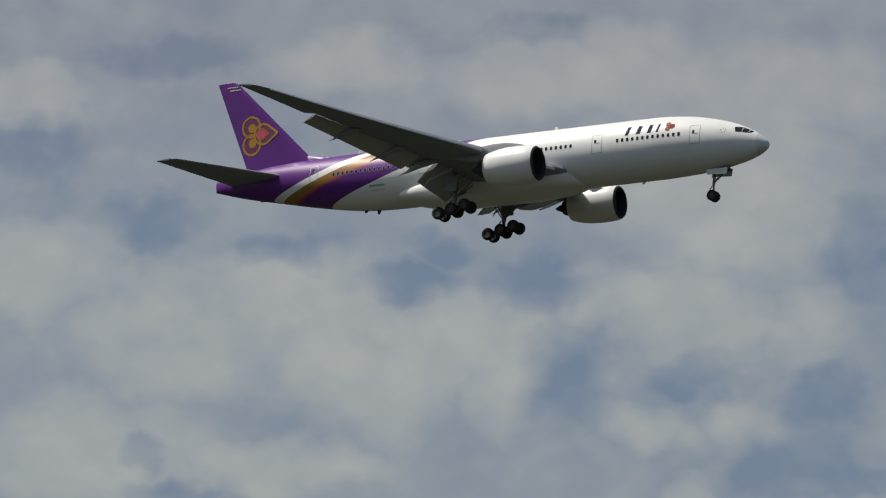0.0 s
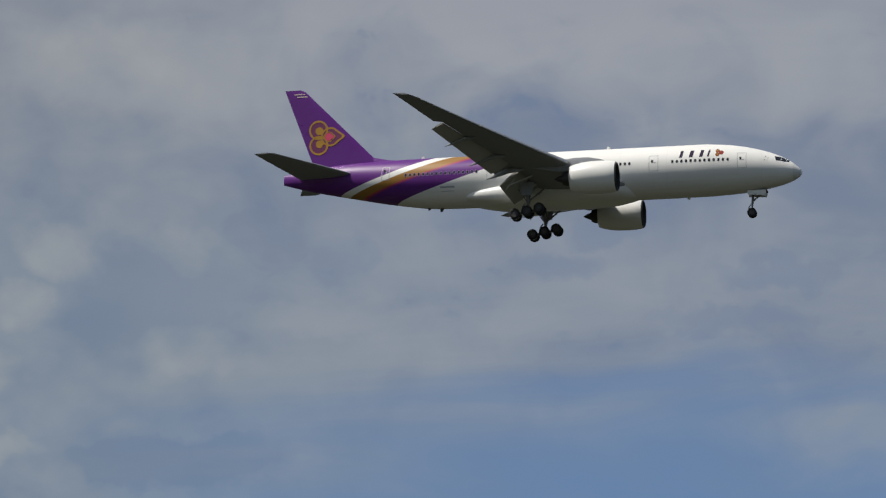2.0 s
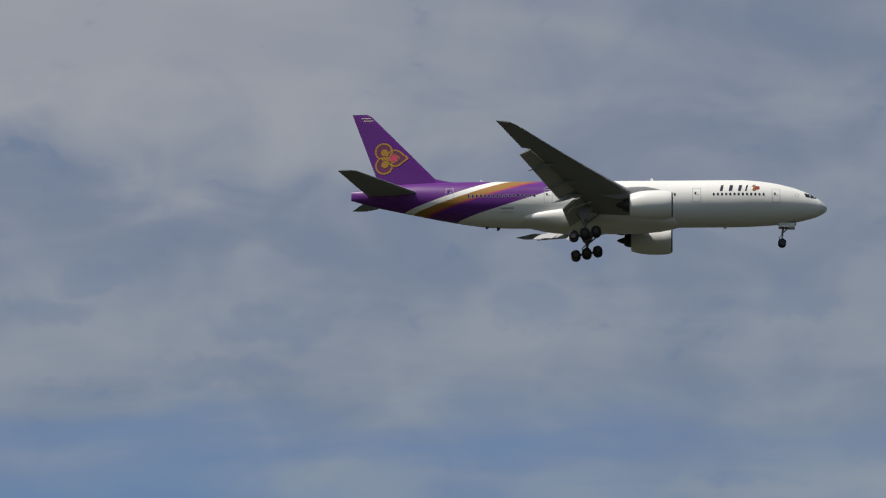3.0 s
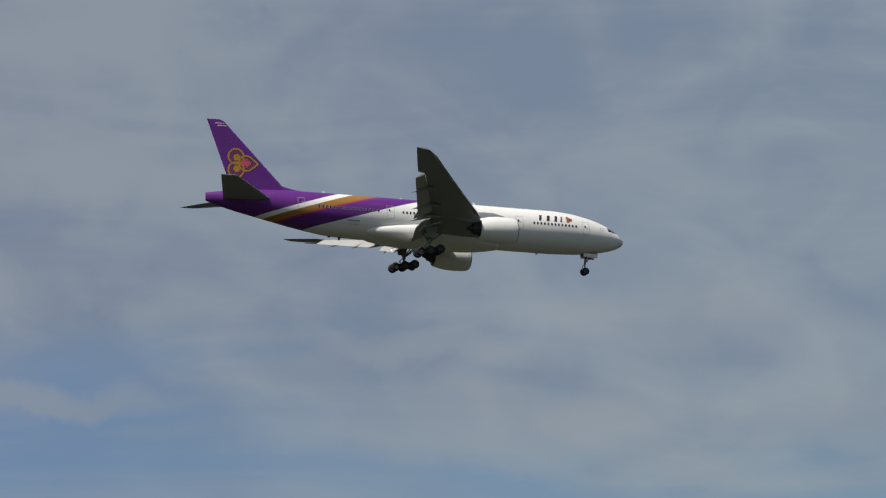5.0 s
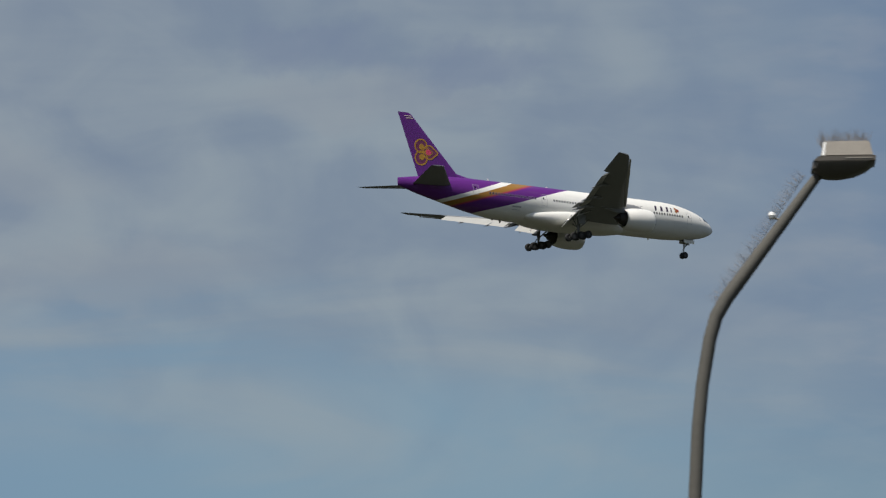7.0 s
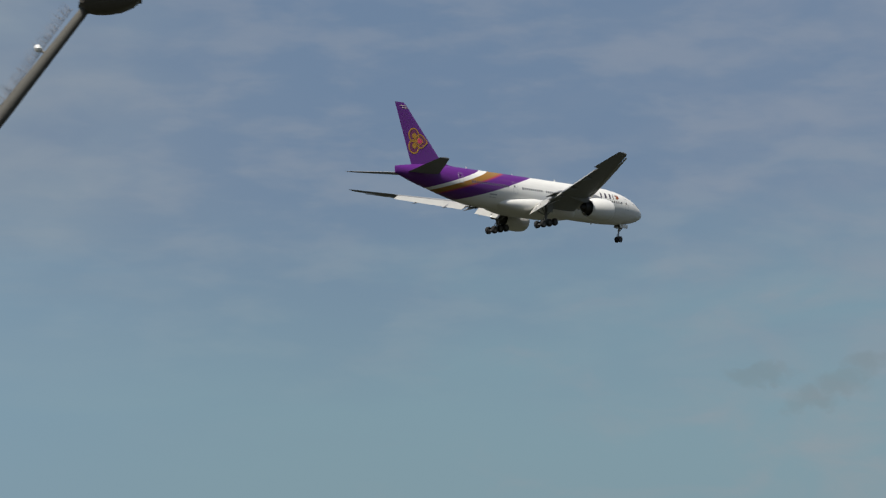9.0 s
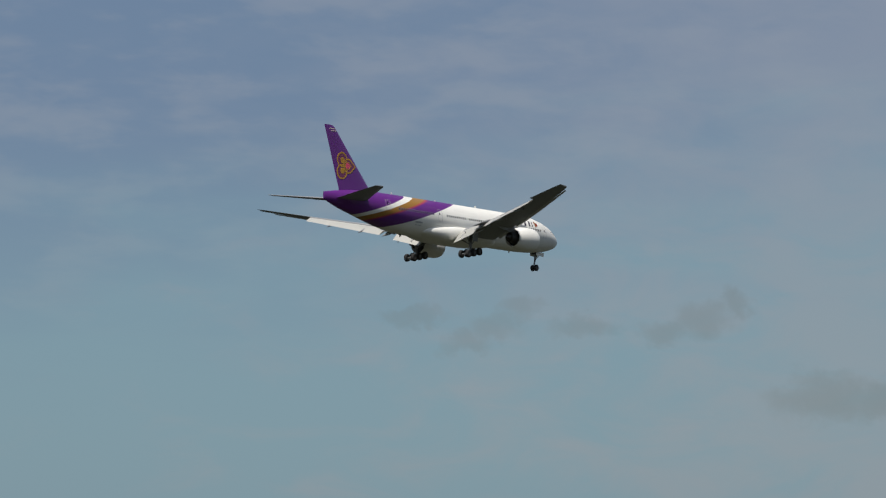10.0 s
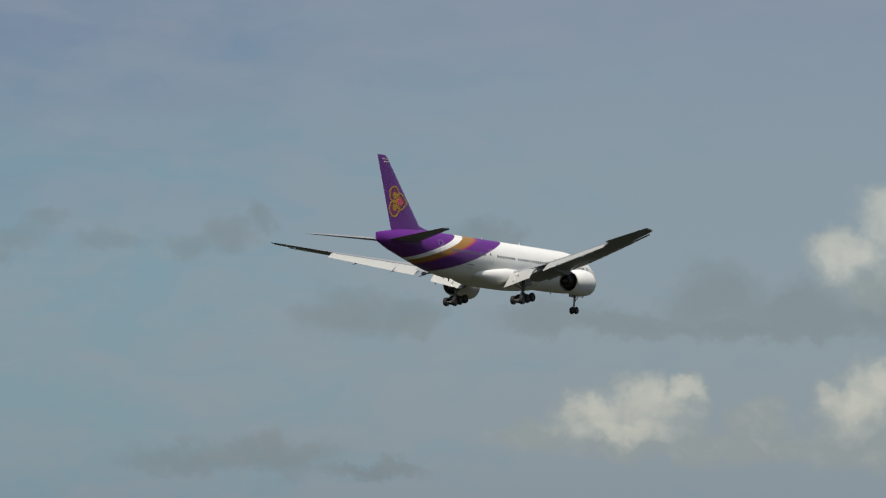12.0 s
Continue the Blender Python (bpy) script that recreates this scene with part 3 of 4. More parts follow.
for side in (-1, 1):
    rings = []
    for y, cut in ((2.0, .76), (3.1, .76), (5.5, .76), (8.2, .76), (10.6, .78), (14, .78), (18, .78), (22.5, .78), (22.52, 1), (26, 1), (29.4, 1), (30.2, 1), (30.46, 1)):
        s0, s1 = lead(y), trail(y)
        if y > 29.9:
            s0 += (y - 29.9) * 0.6
        rings.append(section(s0, s1 - s0, side * y, nose_height(y), thick(y), cut, twist(y)))
    wing = part("wing", loft(rings), wing_paint, airliner, "grey swept wing, flaps and slats extended")

    def flap(name, y0, y1, c0, c1, back, drop, angle, mat):
        pair = []
        for y, ch in ((y0, c0), (y1, c1)):
            chord = trail(y) - lead(y)
            s0 = lead(y) + chord * 0.76 + back
            pair.append(section(s0, ch, side * y, nose_height(y) - 0.76 * chord * math.sin(radians(twist(y))) + chord * 0.012 - drop, 0.13, 1.0, angle + twist(y)))
        return part(name, loft(pair), mat, wing, "pale lowered flap")
    flap("inboard_flap", 3.5, 8.1, 3.6, 3.0, 0.0, 0.05, 37, flap_paint)
    flap("flaperon", 8.25, 10.35, 2.9, 2.5, 0.0, 0.0, 14, wing_paint)
    flap("outboard_flap", 10.5, 22.3, 2.5, 1.5, 0.12, 0.12, 31, flap_paint)
    # links between the wing and its inboard flap
    for y in (5.0, 7.6):
        z = rise(y)
        part("flap_link", join(rod((-30.6, side * y, z - .45), (-33.6, side * y, z - 1.55), .09, .07), rod((-32.4, side * y, z - .35), (-33.8, side * y, z - 2.05), .06, .06)), metal_bare, wing, "bright metal flap linkage")
    # slats
    cuts = [(4.0, 8.6), (10.7, 14.4), (14.5, 18.2), (18.3, 22.0), (22.1, 25.8), (25.9, 29.3)]
    for y0, y1 in cuts:
        pair = []
        for y in (y0, y1):
            chord = trail(y) - lead(y)
            ring = []
            for u, v in foil(8):
                w = v * thick(y) * (1 if v > 0 else .55)
                ring.append(Vector((-(lead(y) - 0.36 + u * 0.12 * chord), side * y, nose_height(y) - 0.16 - 0.02 * chord + w * chord * .42 + u * 0.045 * chord)))
            pair.append(ring)
        part("slat", loft(pair), slat_paint, wing, "extended leading-edge slat")
    # flap track fairings
    for y, size in ((9.4, 1.0), (13.4, .95), (18.6, .8)):
        rings = []
        for i in range(13):
            t = i / 12
            r = size * 0.34 * math.sin(math.pi * min(1, max(0.02, t)) ** 0.8) + 0.01
            s = trail(y) - 3.4 * size + 4.6 * size * t
            z = rise(y) - 0.40 * size - (0.0 if t < .4 else (t - .4) * 1.7 * size)
            rings.append([Vector((-s, side * y + r * .6 * math.cos(a), z + r * math.sin(a))) for a in (2 * math.pi * j / 14 for j in range(14))])
        part("flap_track_fairing", loft(rings), wing_paint, wing)

# ---- engines
for side in (-1, 1):
    centre = (-20.2, side * 9.61, -2.55)
    cowl = [(0.02, 1.50), (0.0, 1.56), (-.04, 1.62), (-.16, 1.70), (-.45, 1.80), (-1.0, 1.87), (-2.0, 1.91), (-3.2, 1.88), (-4.2, 1.77), (-5.0, 1.58), (-5.45, 1.44), (-5.5, 1.40), (-5.4, 1.36), (-4.6, 1.36)]
    engine = part("engine", spin(cowl[3:], centre, 56), white_paint, airliner, "white rounded engine cowl under the wing")
    part("inlet_lip", spin(cowl[:4], centre, 56), metal_dark, engine)
    part("duct", spin([(0.02, 1.50), (-.1, 1.45), (-.5, 1.42), (-1.3, 1.43), (-1.32, .02)], centre, 48), recess_dark, engine)
    part("spinner", spin([(-.75, .02), (-.9, .2), (-1.15, .38), (-1.3, .42)], centre, 20), metal_dark, engine)
    part("nozzle_wall", spin([(-4.6, 1.36), (-4.62, .9)], centre, 40), recess_dark, engine)
    part("core", spin([(-4.4, 1.02), (-5.2, 1.0), (-6.0, .84), (-6.4, .70), (-6.42, .60)], centre, 36), metal_dark, engine)
    part("exhaust_cone", spin([(-6.1, .50), (-6.6, .42), (-7.2, .18), (-7.4, .03)], centre, 24), metal_dark, engine)
    for k in range(24):
        a = 2 * math.pi * k / 24
        c, sn = math.cos(a), math.sin(a)
        bm = bmesh.new()
        vs = []
        for r, w, tw in ((.4, .10, .15), (1.41, .19, .05)):
            for q in (-1, 1):
                vs.append(bm.verts.new(Vector(centre) + Vector((-1.15 + q * tw, r * c - q * w * sn, r * sn + q * w * c))))
        bm.faces.new((vs[0], vs[1], vs[3], vs[2]))
        part("fan_blade", bm, metal_dark, engine)
    rings = []
    for s, w, z0, z1 in ((21.4, .06, -.85, -.70), (22.2, .22, -1.2, -.42), (23.6, .30, -1.3, -.15), (25.2, .34, -1.6, -.15), (27.0, .34, -1.75, -.35), (29.0, .26, -1.35, -.5), (31.0, .06, -.9, -.65)):
        rings.append([Vector((-s, side * 9.61 + u * w, z0 + (z1 - z0) * v)) for u, v in ((-1, .1), (-.8, 0), (.8, 0), (1, .1), (1, .85), (.6, 1), (-.6, 1), (-1, .85))])
    # darker wing grey carries the shade that lies under the wing here
    part("pylon", loft(rings), wing_paint, engine)
    fence = ((0, 0), (1.7, .0), (1.7, .5), (1.1, .5))
    bm = loft([[Vector((-(21.5 + u), side * (9.61 - 1.33 - h), -1.25 + h)) for u, h in fence], [Vector((-(21.5 + u), side * (9.61 - 1.30 - h), -1.21 + h)) for u, h in fence]])
    part("strake", bm, white_paint, engine, smooth=False)


# ---- tail
def fin_line(z):
    """Front and rear of the fin at a height."""
    t = (z - 2.6) / (12.5 - 2.6)
    return 50.4 + (60.2 - 50.4) * t, 58.75 + (62.5 - 58.75) * t


def fin_half(s, z):
    a, b = fin_line(z)
    u = min(1, max(0, (s - a) / (b - a)))
    return (b - a) * 0.10 * 5 * (0.2969 * math.sqrt(u) - 0.126 * u - 0.3516 * u * u + 0.2843 * u ** 3 - 0.1036 * u ** 4)


rings = []
for z in (2.0, 3.2, 5, 7, 9, 11, 12.2, 12.42, 12.5):
    a, b = fin_line(z)
    if z > 12.3:
        a += (z - 12.3) * 1.8
    us = [(1 - math.cos(math.pi * i / 14)) / 2 for i in range(15)]
    right = [Vector((-(a + (b - a) * u), -fin_half(a + (b - a) * u, z) * (1 if z < 12.3 else .6), z)) for u in us]
    left = [Vector((p.x, -p.y, p.z)) for p in right[1:-1]][::-1]
    rings.append(right + left)
fin = part("fin", loft(rings), purple_paint, airliner, "purple vertical fin")
# dorsal fillet
rings = []
for s, h, w in ((47.6, 0.0, .10), (49.5, .16, .25), (51.2, .55, .32), (53.0, 1.2, .34)):
    rings.append([Vector((-s, y * w, z)) for y, z in ((-1, TOP(s) - .25), (-.5, TOP(s) + h * .7), (0, TOP(s) + h), (.5, TOP(s) + h * .7), (1, TOP(s) - .25))])
part("fin_fillet", loft(rings), purple_paint, airliner)

for side in (-1, 1):
    rings = []
    for y, s0, s1, z in ((0.6, 52.7, 60.2, 1.28), (1.8, 53.7, 60.5, 1.36), (6, 57.15, 61.85, 1.70), (10.2, 60.6, 63.15, 2.03), (10.6, 61.0, 63.3, 2.06), (10.76, 61.5, 63.3, 2.07)):
        rings.append(section(s0, s1 - s0, side * y, z, 0.09, 1.0, 1.5))
    part("tailplane", loft(rings), wing_paint, airliner, "grey horizontal tailplane")


def fin_shape(name, outer, inner, mat, parent, side, off):
    """A flat shape on the fin; with inner, a ring. Points in (metres aft, height)."""
    def at(p, o):
        return Vector((-p[0], -side * (fin_half(p[0], p[1]) + o), p[1]))
    bm = bmesh.new()
    k = len(outer)
    if inner:
        rows = [[bm.verts.new(at(p, o)) for p in loop] for loop, o in ((outer, -.01), (outer, off), (inner, off), (inner, -.01))]
    else:
        cx, cz = sum(p[0] for p in outer) / k, sum(p[1] for p in outer) / k
        half = [((p[0] + cx) / 2, (p[1] + cz) / 2) for p in outer]
        rows = [[bm.verts.new(at(p, o)) for p in loop] for loop, o in ((outer, -.01), (outer, off), (half, off))]
        mid = bm.verts.new(at((cx, cz), off))
        for i in range(k):
            bm.faces.new((rows[2][i], rows[2][(i + 1) % k], mid))
    for a, b in zip(rows, rows[1:]):
        for i in range(k):
            bm.faces.new((a[i], a[(i + 1) % k], b[(i + 1) % k], b[i]))
    return part(name, bm, mat, parent)


def circle(s, z, r, k=28):
    return [(s + r * math.cos(2 * math.pi * i / k), z + r * math.sin(2 * math.pi * i / k)) for i in range(k)]


def drop(s, z, r, tip, k=36):
    """A round drop with its point ahead, towards the nose."""
    out = []
    for i in range(k):
        a = 2 * math.pi * i / k
        reach = r + (tip - r) * max(0, -math.cos(a)) ** 9
        out.append((s + reach * math.cos(a), z + r * math.sin(a) * (1 - .12 * max(0, -math.cos(a)) ** 3)))
    return out


for side in (1, -1):
    fin_shape("emblem_lobe", circle(58.25, 7.35, 1.05), None, brown_paint, fin, side, .012)
    fin_shape("emblem_lobe", circle(58.20, 5.45, 1.05), None, brown_paint, fin, side, .012)
    fin_shape("emblem_lobe", drop(56.75, 6.45, 1.0, 1.5), None, brown_paint, fin, side, .020)
    fin_shape("emblem_ring", circle(58.25, 7.35, 1.20), circle(58.25, 7.35, .97), gold_paint, fin, side, .028)
    fin_shape("emblem_ring", circle(58.20, 5.45, 1.20), circle(58.20, 5.45, .97), gold_paint, fin, side, .028)
    fin_shape("emblem_ring", drop(56.75, 6.45, 1.20, 1.80), drop(56.75, 6.45, .98, 1.45), gold_paint, fin, side, .034)
    fin_shape("emblem_dot", circle(58.15, 7.22, .48), None, gold_paint, fin, side, .030)
    fin_shape("emblem_dot", circle(58.10, 5.60, .48), None, gold_paint, fin, side, .030)
    fin_shape("emblem_heart", drop(56.95, 6.45, .48, .64), None, pink_paint, fin, side, .040)
    fin_shape("emblem_ring", drop(56.95, 6.45, .64, .86), drop(56.95, 6.45, .54, .72), gold_paint, fin, side, .038)
    for z, mat in ((11.95, flag_paint), (11.62, flag_paint)):
        a = fin_line(z)[0]
        fin_shape("fin_stripe", [(a + .35, z - .07), (a + 1.65, z - .07), (a + 1.65, z + .07), (a + .35, z + .07)], None, mat, fin, side, .03)
    # title beside the front cabin: plain blocks, and a small emblem
    for s0, s1, w in ((14.30, 13.30, .36), (13.05, 12.15, .44), (11.90, 10.95, .40), (10.72, 10.45, .22)):
        mid = (s0 + s1) / 2
        hull_patch("title_block", [(mid + w / 2 + .08, .98), (mid - w / 2 + .08, .98), (mid - w / 2 - .12, 1.88), (mid + w / 2 - .12, 1.88)], title_paint, fuselage, .014, side)
    for s, z, r, mat in ((9.55, 1.72, .26, orange_paint), (9.55, 1.22, .26, orange_paint), (9.12, 1.47, .30, red_paint), (9.55, 1.72, .11, gold_paint), (9.55, 1.22, .11, gold_paint)):
        hull_patch("title_emblem", [(s + r * math.cos(a), z + r * math.sin(a)) for a in (2 * math.pi * i / 8 for i in range(8))], mat, fuselage, .014 if r > .2 else .02, side)
    hull_patch("registration_bar", [(42.65, -1.02), (40.9, -1.02), (40.9, -1.24), (42.65, -1.24)], line_paint, fuselage, .014, side)
    hull_patch("registration_bar", [(42.5, -1.55), (41.0, -1.55), (41.0, -1.62), (42.5, -1.62)], line_paint, fuselage, .014, side)
    for i in range(5):
        a = 2 * math.pi * i / 5 + .3
        hull_patch("star_badge", [(4.0 + .24 * math.cos(a) + .06 * math.cos(b), .62 + .24 * math.sin(a) + .06 * math.sin(b)) for b in (0, 1.57, 3.14, 4.71)], title_paint, fuselage, .014, side)

# blade antennas and drain masts
for s, z, h, mat in ((22.55, 0, .42, white_paint), (33.5, 0, .25, white_paint), (45.0, 0, .38, white_paint), (42.7, 1, .42, metal_dark), (44.2, 1, .22, metal_dark), (13.0, 1, .3, white_paint)):
    base = LOW(s) if z else TOP(s)
    d = -1 if z else 1
    bm = loft([[Vector((-(s + u), y, base - .05 * d)) for u, y in ((0, 0), (.2, .05), (.55, 0), (.2, -.05))],
               [Vector((-(s + u), y, base + h * d)) for u, y in ((.25, 0), (.34, .02), (.5, 0), (.34, -.02))]])
    part("antenna", bm, mat, airliner)


# ---- undercarriage
def wheel(parent, centre, r, w):
    t = part("tyre", spin([(-w / 2, r * .62), (-w / 2, r * .86), (-w * .40, r * .96), (-w * .2, r), (w * .2, r), (w * .40, r * .96), (w / 2, r * .86), (w / 2, r * .62)], centre, 26, "y"), rubber, parent)
    part("rim", spin([(-w * .42, .03), (-w * .36, r * .25), (-w * .44, r * .62), (w * .44, r * .62), (w * .36, r * .25), (w * .42, .03)], centre, 22, "y"), hub_metal, parent)
    return t


gear = part("nose_gear", join(rod((-5.75, 0, -2.4), (-5.90, 0, -4.3), .15, .14), rod((-5.90, 0, -4.2), (-5.94, 0, -5.34), .10)), gear_paint, airliner, "grey nose undercarriage leg")
part("drag_brace", join(rod((-4.3, .25, -2.6), (-5.85, .1, -4.0), .06), rod((-4.3, -.25, -2.6), (-5.85, -.1, -4.0), .06)), gear_paint, gear)
part("torque_link", join(rod((-6.05, 0, -4.3), (-6.35, 0, -4.75), .05), rod((-6.35, 0, -4.75), (-6.02, 0, -5.15), .05)), gear_paint, gear)
part("axle", rod((-5.94, -.5, -5.34), (-5.94, .5, -5.34), .07), gear_paint, gear)
part("taxi_light", spin([(.12, .02), (.12, .13), (-.05, .13), (-.12, .05)], (-5.65, 0, -3.75), 14), metal_bare, gear)
for y in (-.37, .37):
    wheel(gear, (-5.94, y, -5.34), .54, .36)
for y in (-.62, .62):
    bm = loft([[Vector((-s, y, z)) for s, z in ((4.15, -2.75), (6.35, -2.75), (6.35, -3.28), (4.25, -3.40))],
               [Vector((-s, y * 1.08, z)) for s, z in ((4.15, -2.75), (6.35, -2.75), (6.35, -3.28), (4.25, -3.40))]])
    part("gear_door", bm, white_paint, gear, smooth=False)
# flat dark slab below the hull, standing for the shade of the open well
bm = box((-6.4, -.55, -2.9), (-4.1, .55, -2.72))
part("well_shade", bm, recess_dark, gear, smooth=False)

for side in (-1, 1):
    y = side * 5.5
    gear = part("main_gear", join(rod((-31.4, y, -1.4), (-31.5, y, -4.2), .27, .25, 16), rod((-31.5, y, -4.1), (-31.55, y, -5.2), .19, .19, 14)), gear_paint, airliner, "grey main undercarriage leg with six wheels")
    part("side_brace", join(rod((-31.2, y - side * 2.1, -3.0), (-31.5, y, -4.0), .09), rod((-30.2, y - side * 1.4, -2.6), (-31.5, y, -4.0), .08)), gear_paint, gear)
    part("drag_brace", join(rod((-29.4, y, -2.4), (-31.45, y, -4.0), .10), rod((-33.0, y, -2.0), (-31.6, y, -4.1), .06)), gear_paint, gear)
    part("torque_link", join(rod((-31.8, y, -4.2), (-32.2, y, -4.65), .07), rod((-32.2, y, -4.65), (-31.8, y, -5.1), .07)), gear_paint, gear)
    tilt = math.tan(radians(11))
    part("bogie_beam", rod((-30.0, y, -5.3 + 1.55 * tilt), (-33.1, y, -5.3 - 1.55 * tilt), .17, .17, 12), gear_paint, gear)
    for dx in (1.45, 0, -1.45):
        z = -5.3 + dx * tilt
        part("axle", rod((-31.55 + dx, y - .9, z), (-31.55 + dx, y + .9, z), .09), gear_paint, gear)
        for q in (-.70, .70):
            wheel(gear, (-31.55 + dx, y + q, z), .64, .50)
    bm = loft([[Vector((-s, y + side * (.75 + (z + 1.9) * -.10), z)) for s, z in ((30.6, -1.9), (32.4, -1.9), (32.1, -3.5), (30.9, -3.5))],
               [Vector((-s, y + side * (.81 + (z + 1.9) * -.10), z)) for s, z in ((30.6, -1.9), (32.4, -1.9), (32.1, -3.5), (30.9, -3.5))]])
    # wing grey instead of white: the door's shade is put into its colour
    part("gear_door", bm, wing_paint, gear, smooth=False)

# ---------------------------------------------------------------- street lamp
LAMP_FAR = 32.0


def sight(a, e, far=LAMP_FAR):
    """A place seen from the camera at an azimuth and elevation, at a level distance."""
    return Vector((far * math.sin(radians(a)), far * math.cos(radians(a)), CAM_HEIGHT + far * math.tan(radians(e))))


lamp = new("street_lamp")
foot = sight(LAMP_AZ, 0)
foot.z = 0
lamp.matrix_basis = pose(foot.x, foot.y, 0, 0, 0, -LAMP_AZ)
tagged(lamp, "grey steel street lamp with bent arm and bird spikes", "street lamp")
tone = LAMP_FAR * math.tan(radians(1.0))


def lampspot(da, e, depth=0.0):
    return Vector((da * tone, depth, CAM_HEIGHT + LAMP_FAR * math.tan(radians(e))))


def tube(points, radii, seg=14):
    rings = []
    for i, p in enumerate(points):
        d = (points[min(i + 1, len(points) - 1)] - points[max(i - 1, 0)]).normalized()
        u = d.cross(Vector((0, 1, 0))).normalized()
        v = Vector((0, 1, 0))
        rings.append([p + (u * math.cos(2 * math.pi * k / seg) + v * math.sin(2 * math.pi * k / seg)) * radii[i] for k in range(seg)])
    return loft(rings)


BEND = [(-0.06, 3.5), (-0.03, 4.8), (0.0, 5.7), (0.07, 6.8), (0.15, 7.5), (0.29, 8.26), (0.40, 8.62), (0.58, 8.92), (0.76, 9.15), (2.17, 10.95)]
pts = [Vector((-.01, 0, 0.0)), Vector((-.005, 0, 0.9)), Vector((-.005, 0, 0.95))] + [lampspot(a, e) for a, e in BEND]
radii = [.095, .095, .070, .066, .064, .062, .062, .061, .062, .064, .066, .066, .044]
part("pole", tube(pts, radii), galvanised, lamp, "tapered galvanised pole curving into an arm")
part("base_plate", box((-.2, -.2, 0), (.2, .2, .03), .008), galvanised, lamp)
part("pole_door", box((-.05, -.105, .35), (.05, -.09, .75), .004), galvanised, lamp)

# luminaire: pale lid over a dark tray
c = lampspot(2.56, 11.15)


def slab(z0, z1, x0, x1, x2, x3, d0, d1):
    return loft([[c + Vector((x, y, z0)) for x, y in ((x0, -d0), (x1, -d0), (x1, d0), (x0, d0))],
                 [c + Vector((x, y, z1)) for x, y in ((x2, -d1), (x3, -d1), (x3, d1), (x2, d1))]])


u = tone / 107.6
bm = slab(0.0, 29 * u, -42 * u, 52 * u, -36 * u, 46 * u, .17, .14)
bmesh.ops.bevel(bm, geom=bm.edges[:], offset=.012, segments=2, affect="EDGES")
head = part("luminaire", bm, lamp_plastic, lamp, "pale weathered lamp head")
bm = slab(-8 * u, 0.0, -55 * u, 56 * u, -46 * u, 56 * u, .19, .19)
part("rim_band", bm, lamp_under, head, smooth=False)
rings = []
for zz, x0, x1, d in ((-8, -56, 54, .19), (-20, -58, 40, .17), (-30, -46, 18, .13), (-35, -30, -2, .07)):
    rings.append([c + Vector((x * u, y, zz * u)) for x, y in ((x0, -d * .7), (x0 + 8, -d), (x1 - 8, -d), (x1, -d * .7), (x1, d * .7), (x1 - 8, d), (x0 + 8, d), (x0, d * .7))])
part("tray", loft(rings), lamp_under, head, "dark lower tray")
part("clip_band", slab(-5 * u, -3 * u, 2 * u, 50 * u, 2 * u, 50 * u, .195, .195), lamp_plastic, head, smooth=False)
p = lampspot(1.35, 10.25, -.02)
part("sensor_dome", spin([(-.036, .008), (-.028, .024), (0, .036), (.028, .024), (.036, .008)], p, 14, "z"), dome_white, lamp, "small white round sensor")

part("dome_stem", tube([p, lampspot(1.56, 10.12)], [.010, .012], 8), lamp_plastic, lamp)
# white strip added as the sunlit left edge of the lid
part("lit_edge", slab(2 * u, 27 * u, -40 * u, -35 * u, -36 * u, -31 * u, .171, .146), dome_white, head, "pale strip for the lid's sunlit edge", smooth=False)

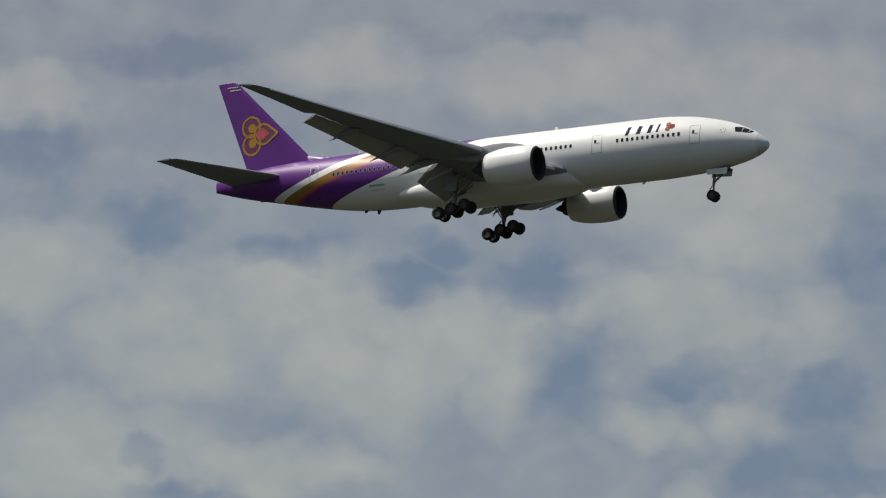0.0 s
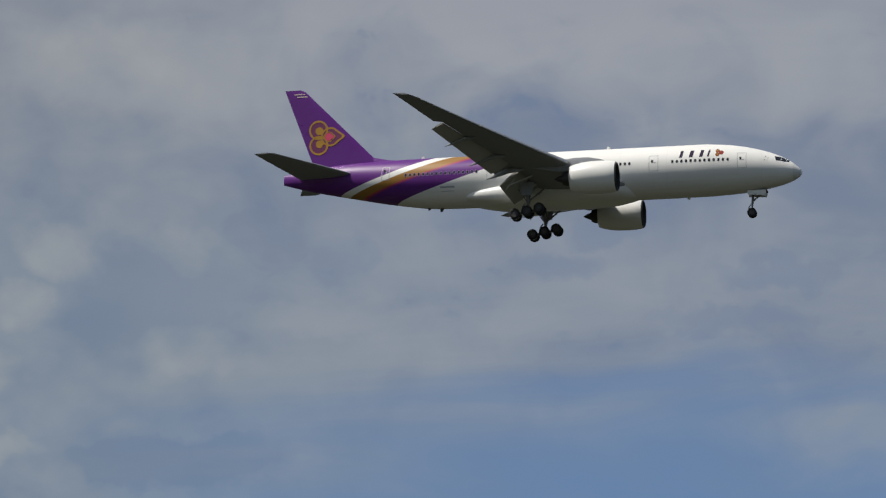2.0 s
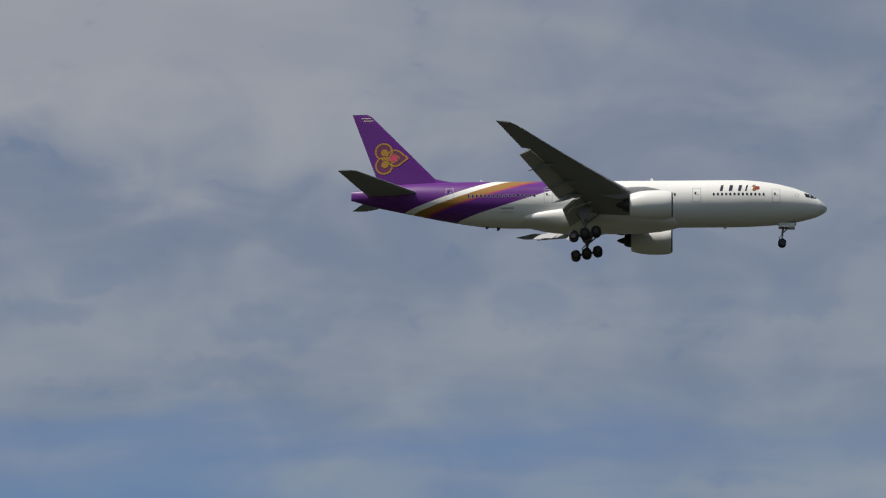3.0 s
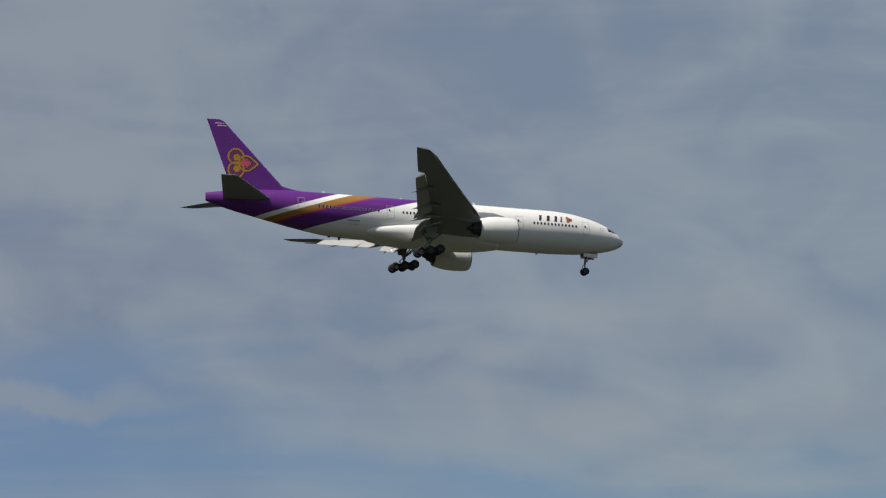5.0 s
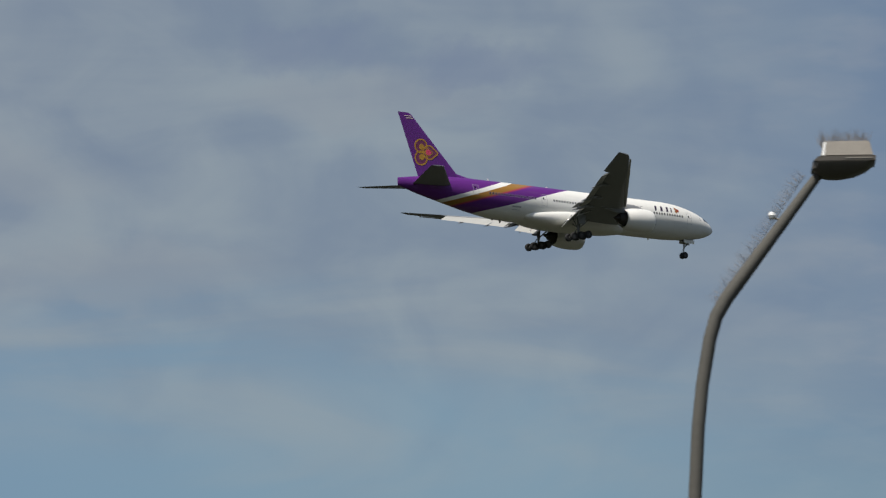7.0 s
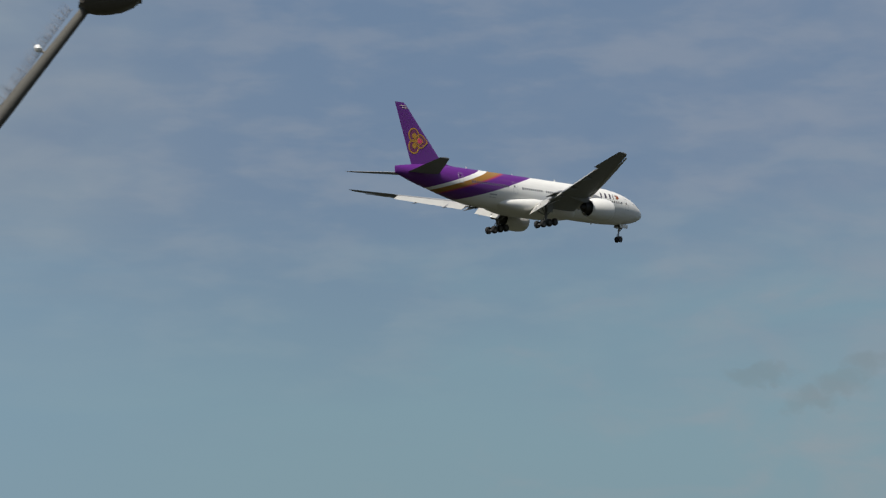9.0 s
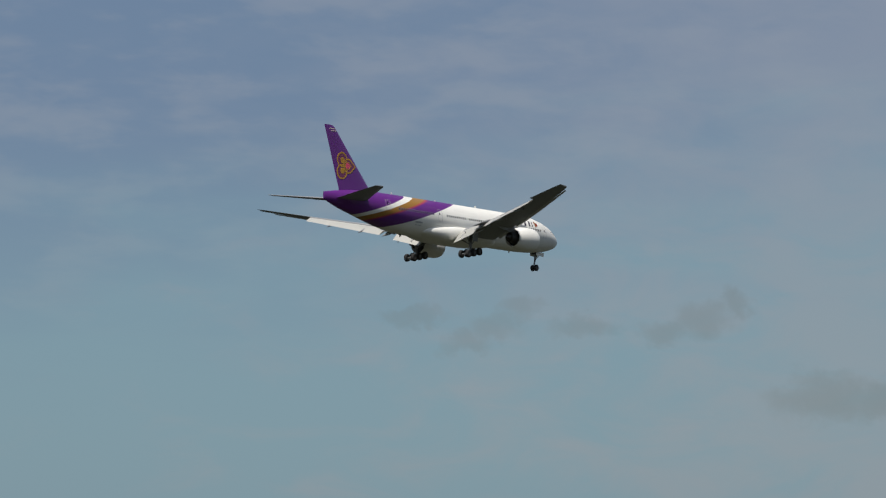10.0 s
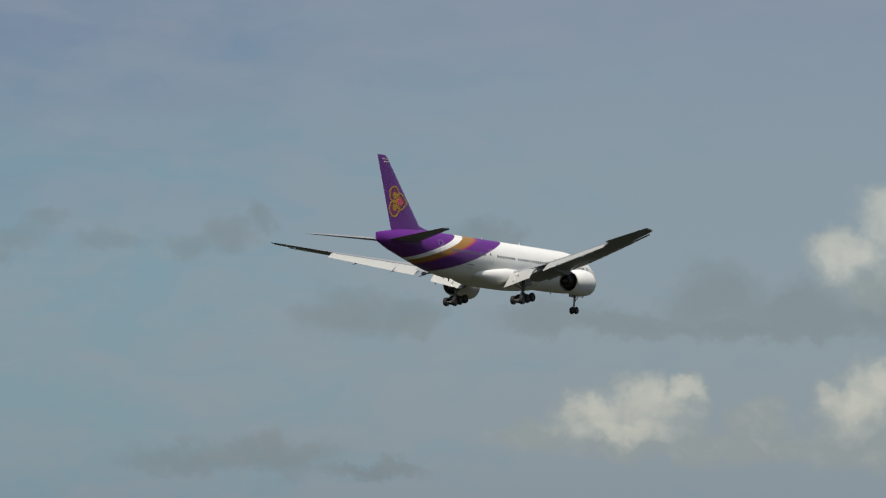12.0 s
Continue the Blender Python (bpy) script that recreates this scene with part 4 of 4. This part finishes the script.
# bird spikes along the arm and round the lid
rng = random.Random(4)
spikes = []
a0, a1 = lampspot(0.50, 8.75), lampspot(2.0, 10.84)
d = (a1 - a0).normalized()
up = Vector((-d.z, 0, d.x))
for i in range(340):
    p = a0 + (a1 - a0) * (i / 339) + up * .055
    w = up + Vector((rng.uniform(-.35, .35), rng.uniform(-.6, .6), rng.uniform(-.35, .35)))
    spikes.append((p, p + w.normalized() * rng.uniform(.10, .17)))
for i in range(280):
    x = rng.uniform(-42 * u, 45 * u)
    p = c + Vector((x, rng.uniform(-.12, .12), 29 * u))
    w = Vector((rng.uniform(-.7, .5), rng.uniform(-.5, .5), 1.0))
    spikes.append((p - Vector((0, 0, .02)), p + w.normalized() * rng.uniform(.08, .17)))
bm = bmesh.new()
for p, q in spikes:
    r = .0020
    a = [bm.verts.new(p + Vector(o)) for o in ((r, 0, 0), (-r, r, 0), (-r, -r, 0))]
    b = bm.verts.new(q)
    for i in range(3):
        bm.faces.new((a[i], a[(i + 1) % 3], b))
spk = part("bird_spikes", bm, spike_wire, lamp, "thin wire bird spikes", smooth=False)
tagged(spk, kind="stuff")

# ---------------------------------------------------------------- flight
# seconds, nose tip's place, heading off +x (clockwise)
FLIGHT_ROWS = [
    (0, -134.25, 301.71, 82.69, -2.103),
    (0.5, -109.38, 329.02, 84.13, -0.377),
    (1, -81.95, 352.29, 86.70, 1.303),
    (1.5, -52.18, 374.20, 92.52, 2.556),
    (2, -21.44, 395.99, 100.52, 3.243),
    (2.5, 10.48, 418.37, 108.35, 3.380),
    (3, 45.58, 441.91, 114.87, 3.072),
    (3.5, 83.57, 456.76, 116.71, 2.460),
    (4.1, 126.97, 460.53, 115.32, 1.541),
    (4.7, 168.51, 456.54, 111.73, 0.568),
    (5.3, 210.25, 453.96, 106.93, -0.328),
    (5.5, 224.55, 454.72, 105.35, -0.588),
    (6, 262.17, 456.98, 103.66, -1.164),
    (6.5, 300.45, 458.55, 102.91, -1.642),
    (7, 340.90, 460.44, 103.57, -2.047),
    (7.2, 357.64, 461.49, 103.69, -2.194),
    (7.73, 396.62, 456.21, 101.97, -2.560),
    (8.27, 425.87, 440.86, 96.50, -2.884),
    (8.8, 442.96, 420.51, 86.76, -3.137),
    (9, 447.97, 410.58, 82.10, -3.210),
    (9.5, 455.63, 387.27, 72.96, -3.307),
    (10, 460.42, 363.22, 64.66, -3.242),
    (10.5, 463.18, 337.46, 56.59, -2.983),
    (11, 462.64, 308.87, 51.36, -2.556),
    (11.5, 459.12, 282.16, 46.07, -2.096),
    (12, 453.36, 259.81, 39.81, -1.915),
]


def motions():
    walk(airliner, [(t, pose(x, y, z, 0, 0, -turn)) for t, x, y, z, turn in FLIGHT_ROWS])


motions()
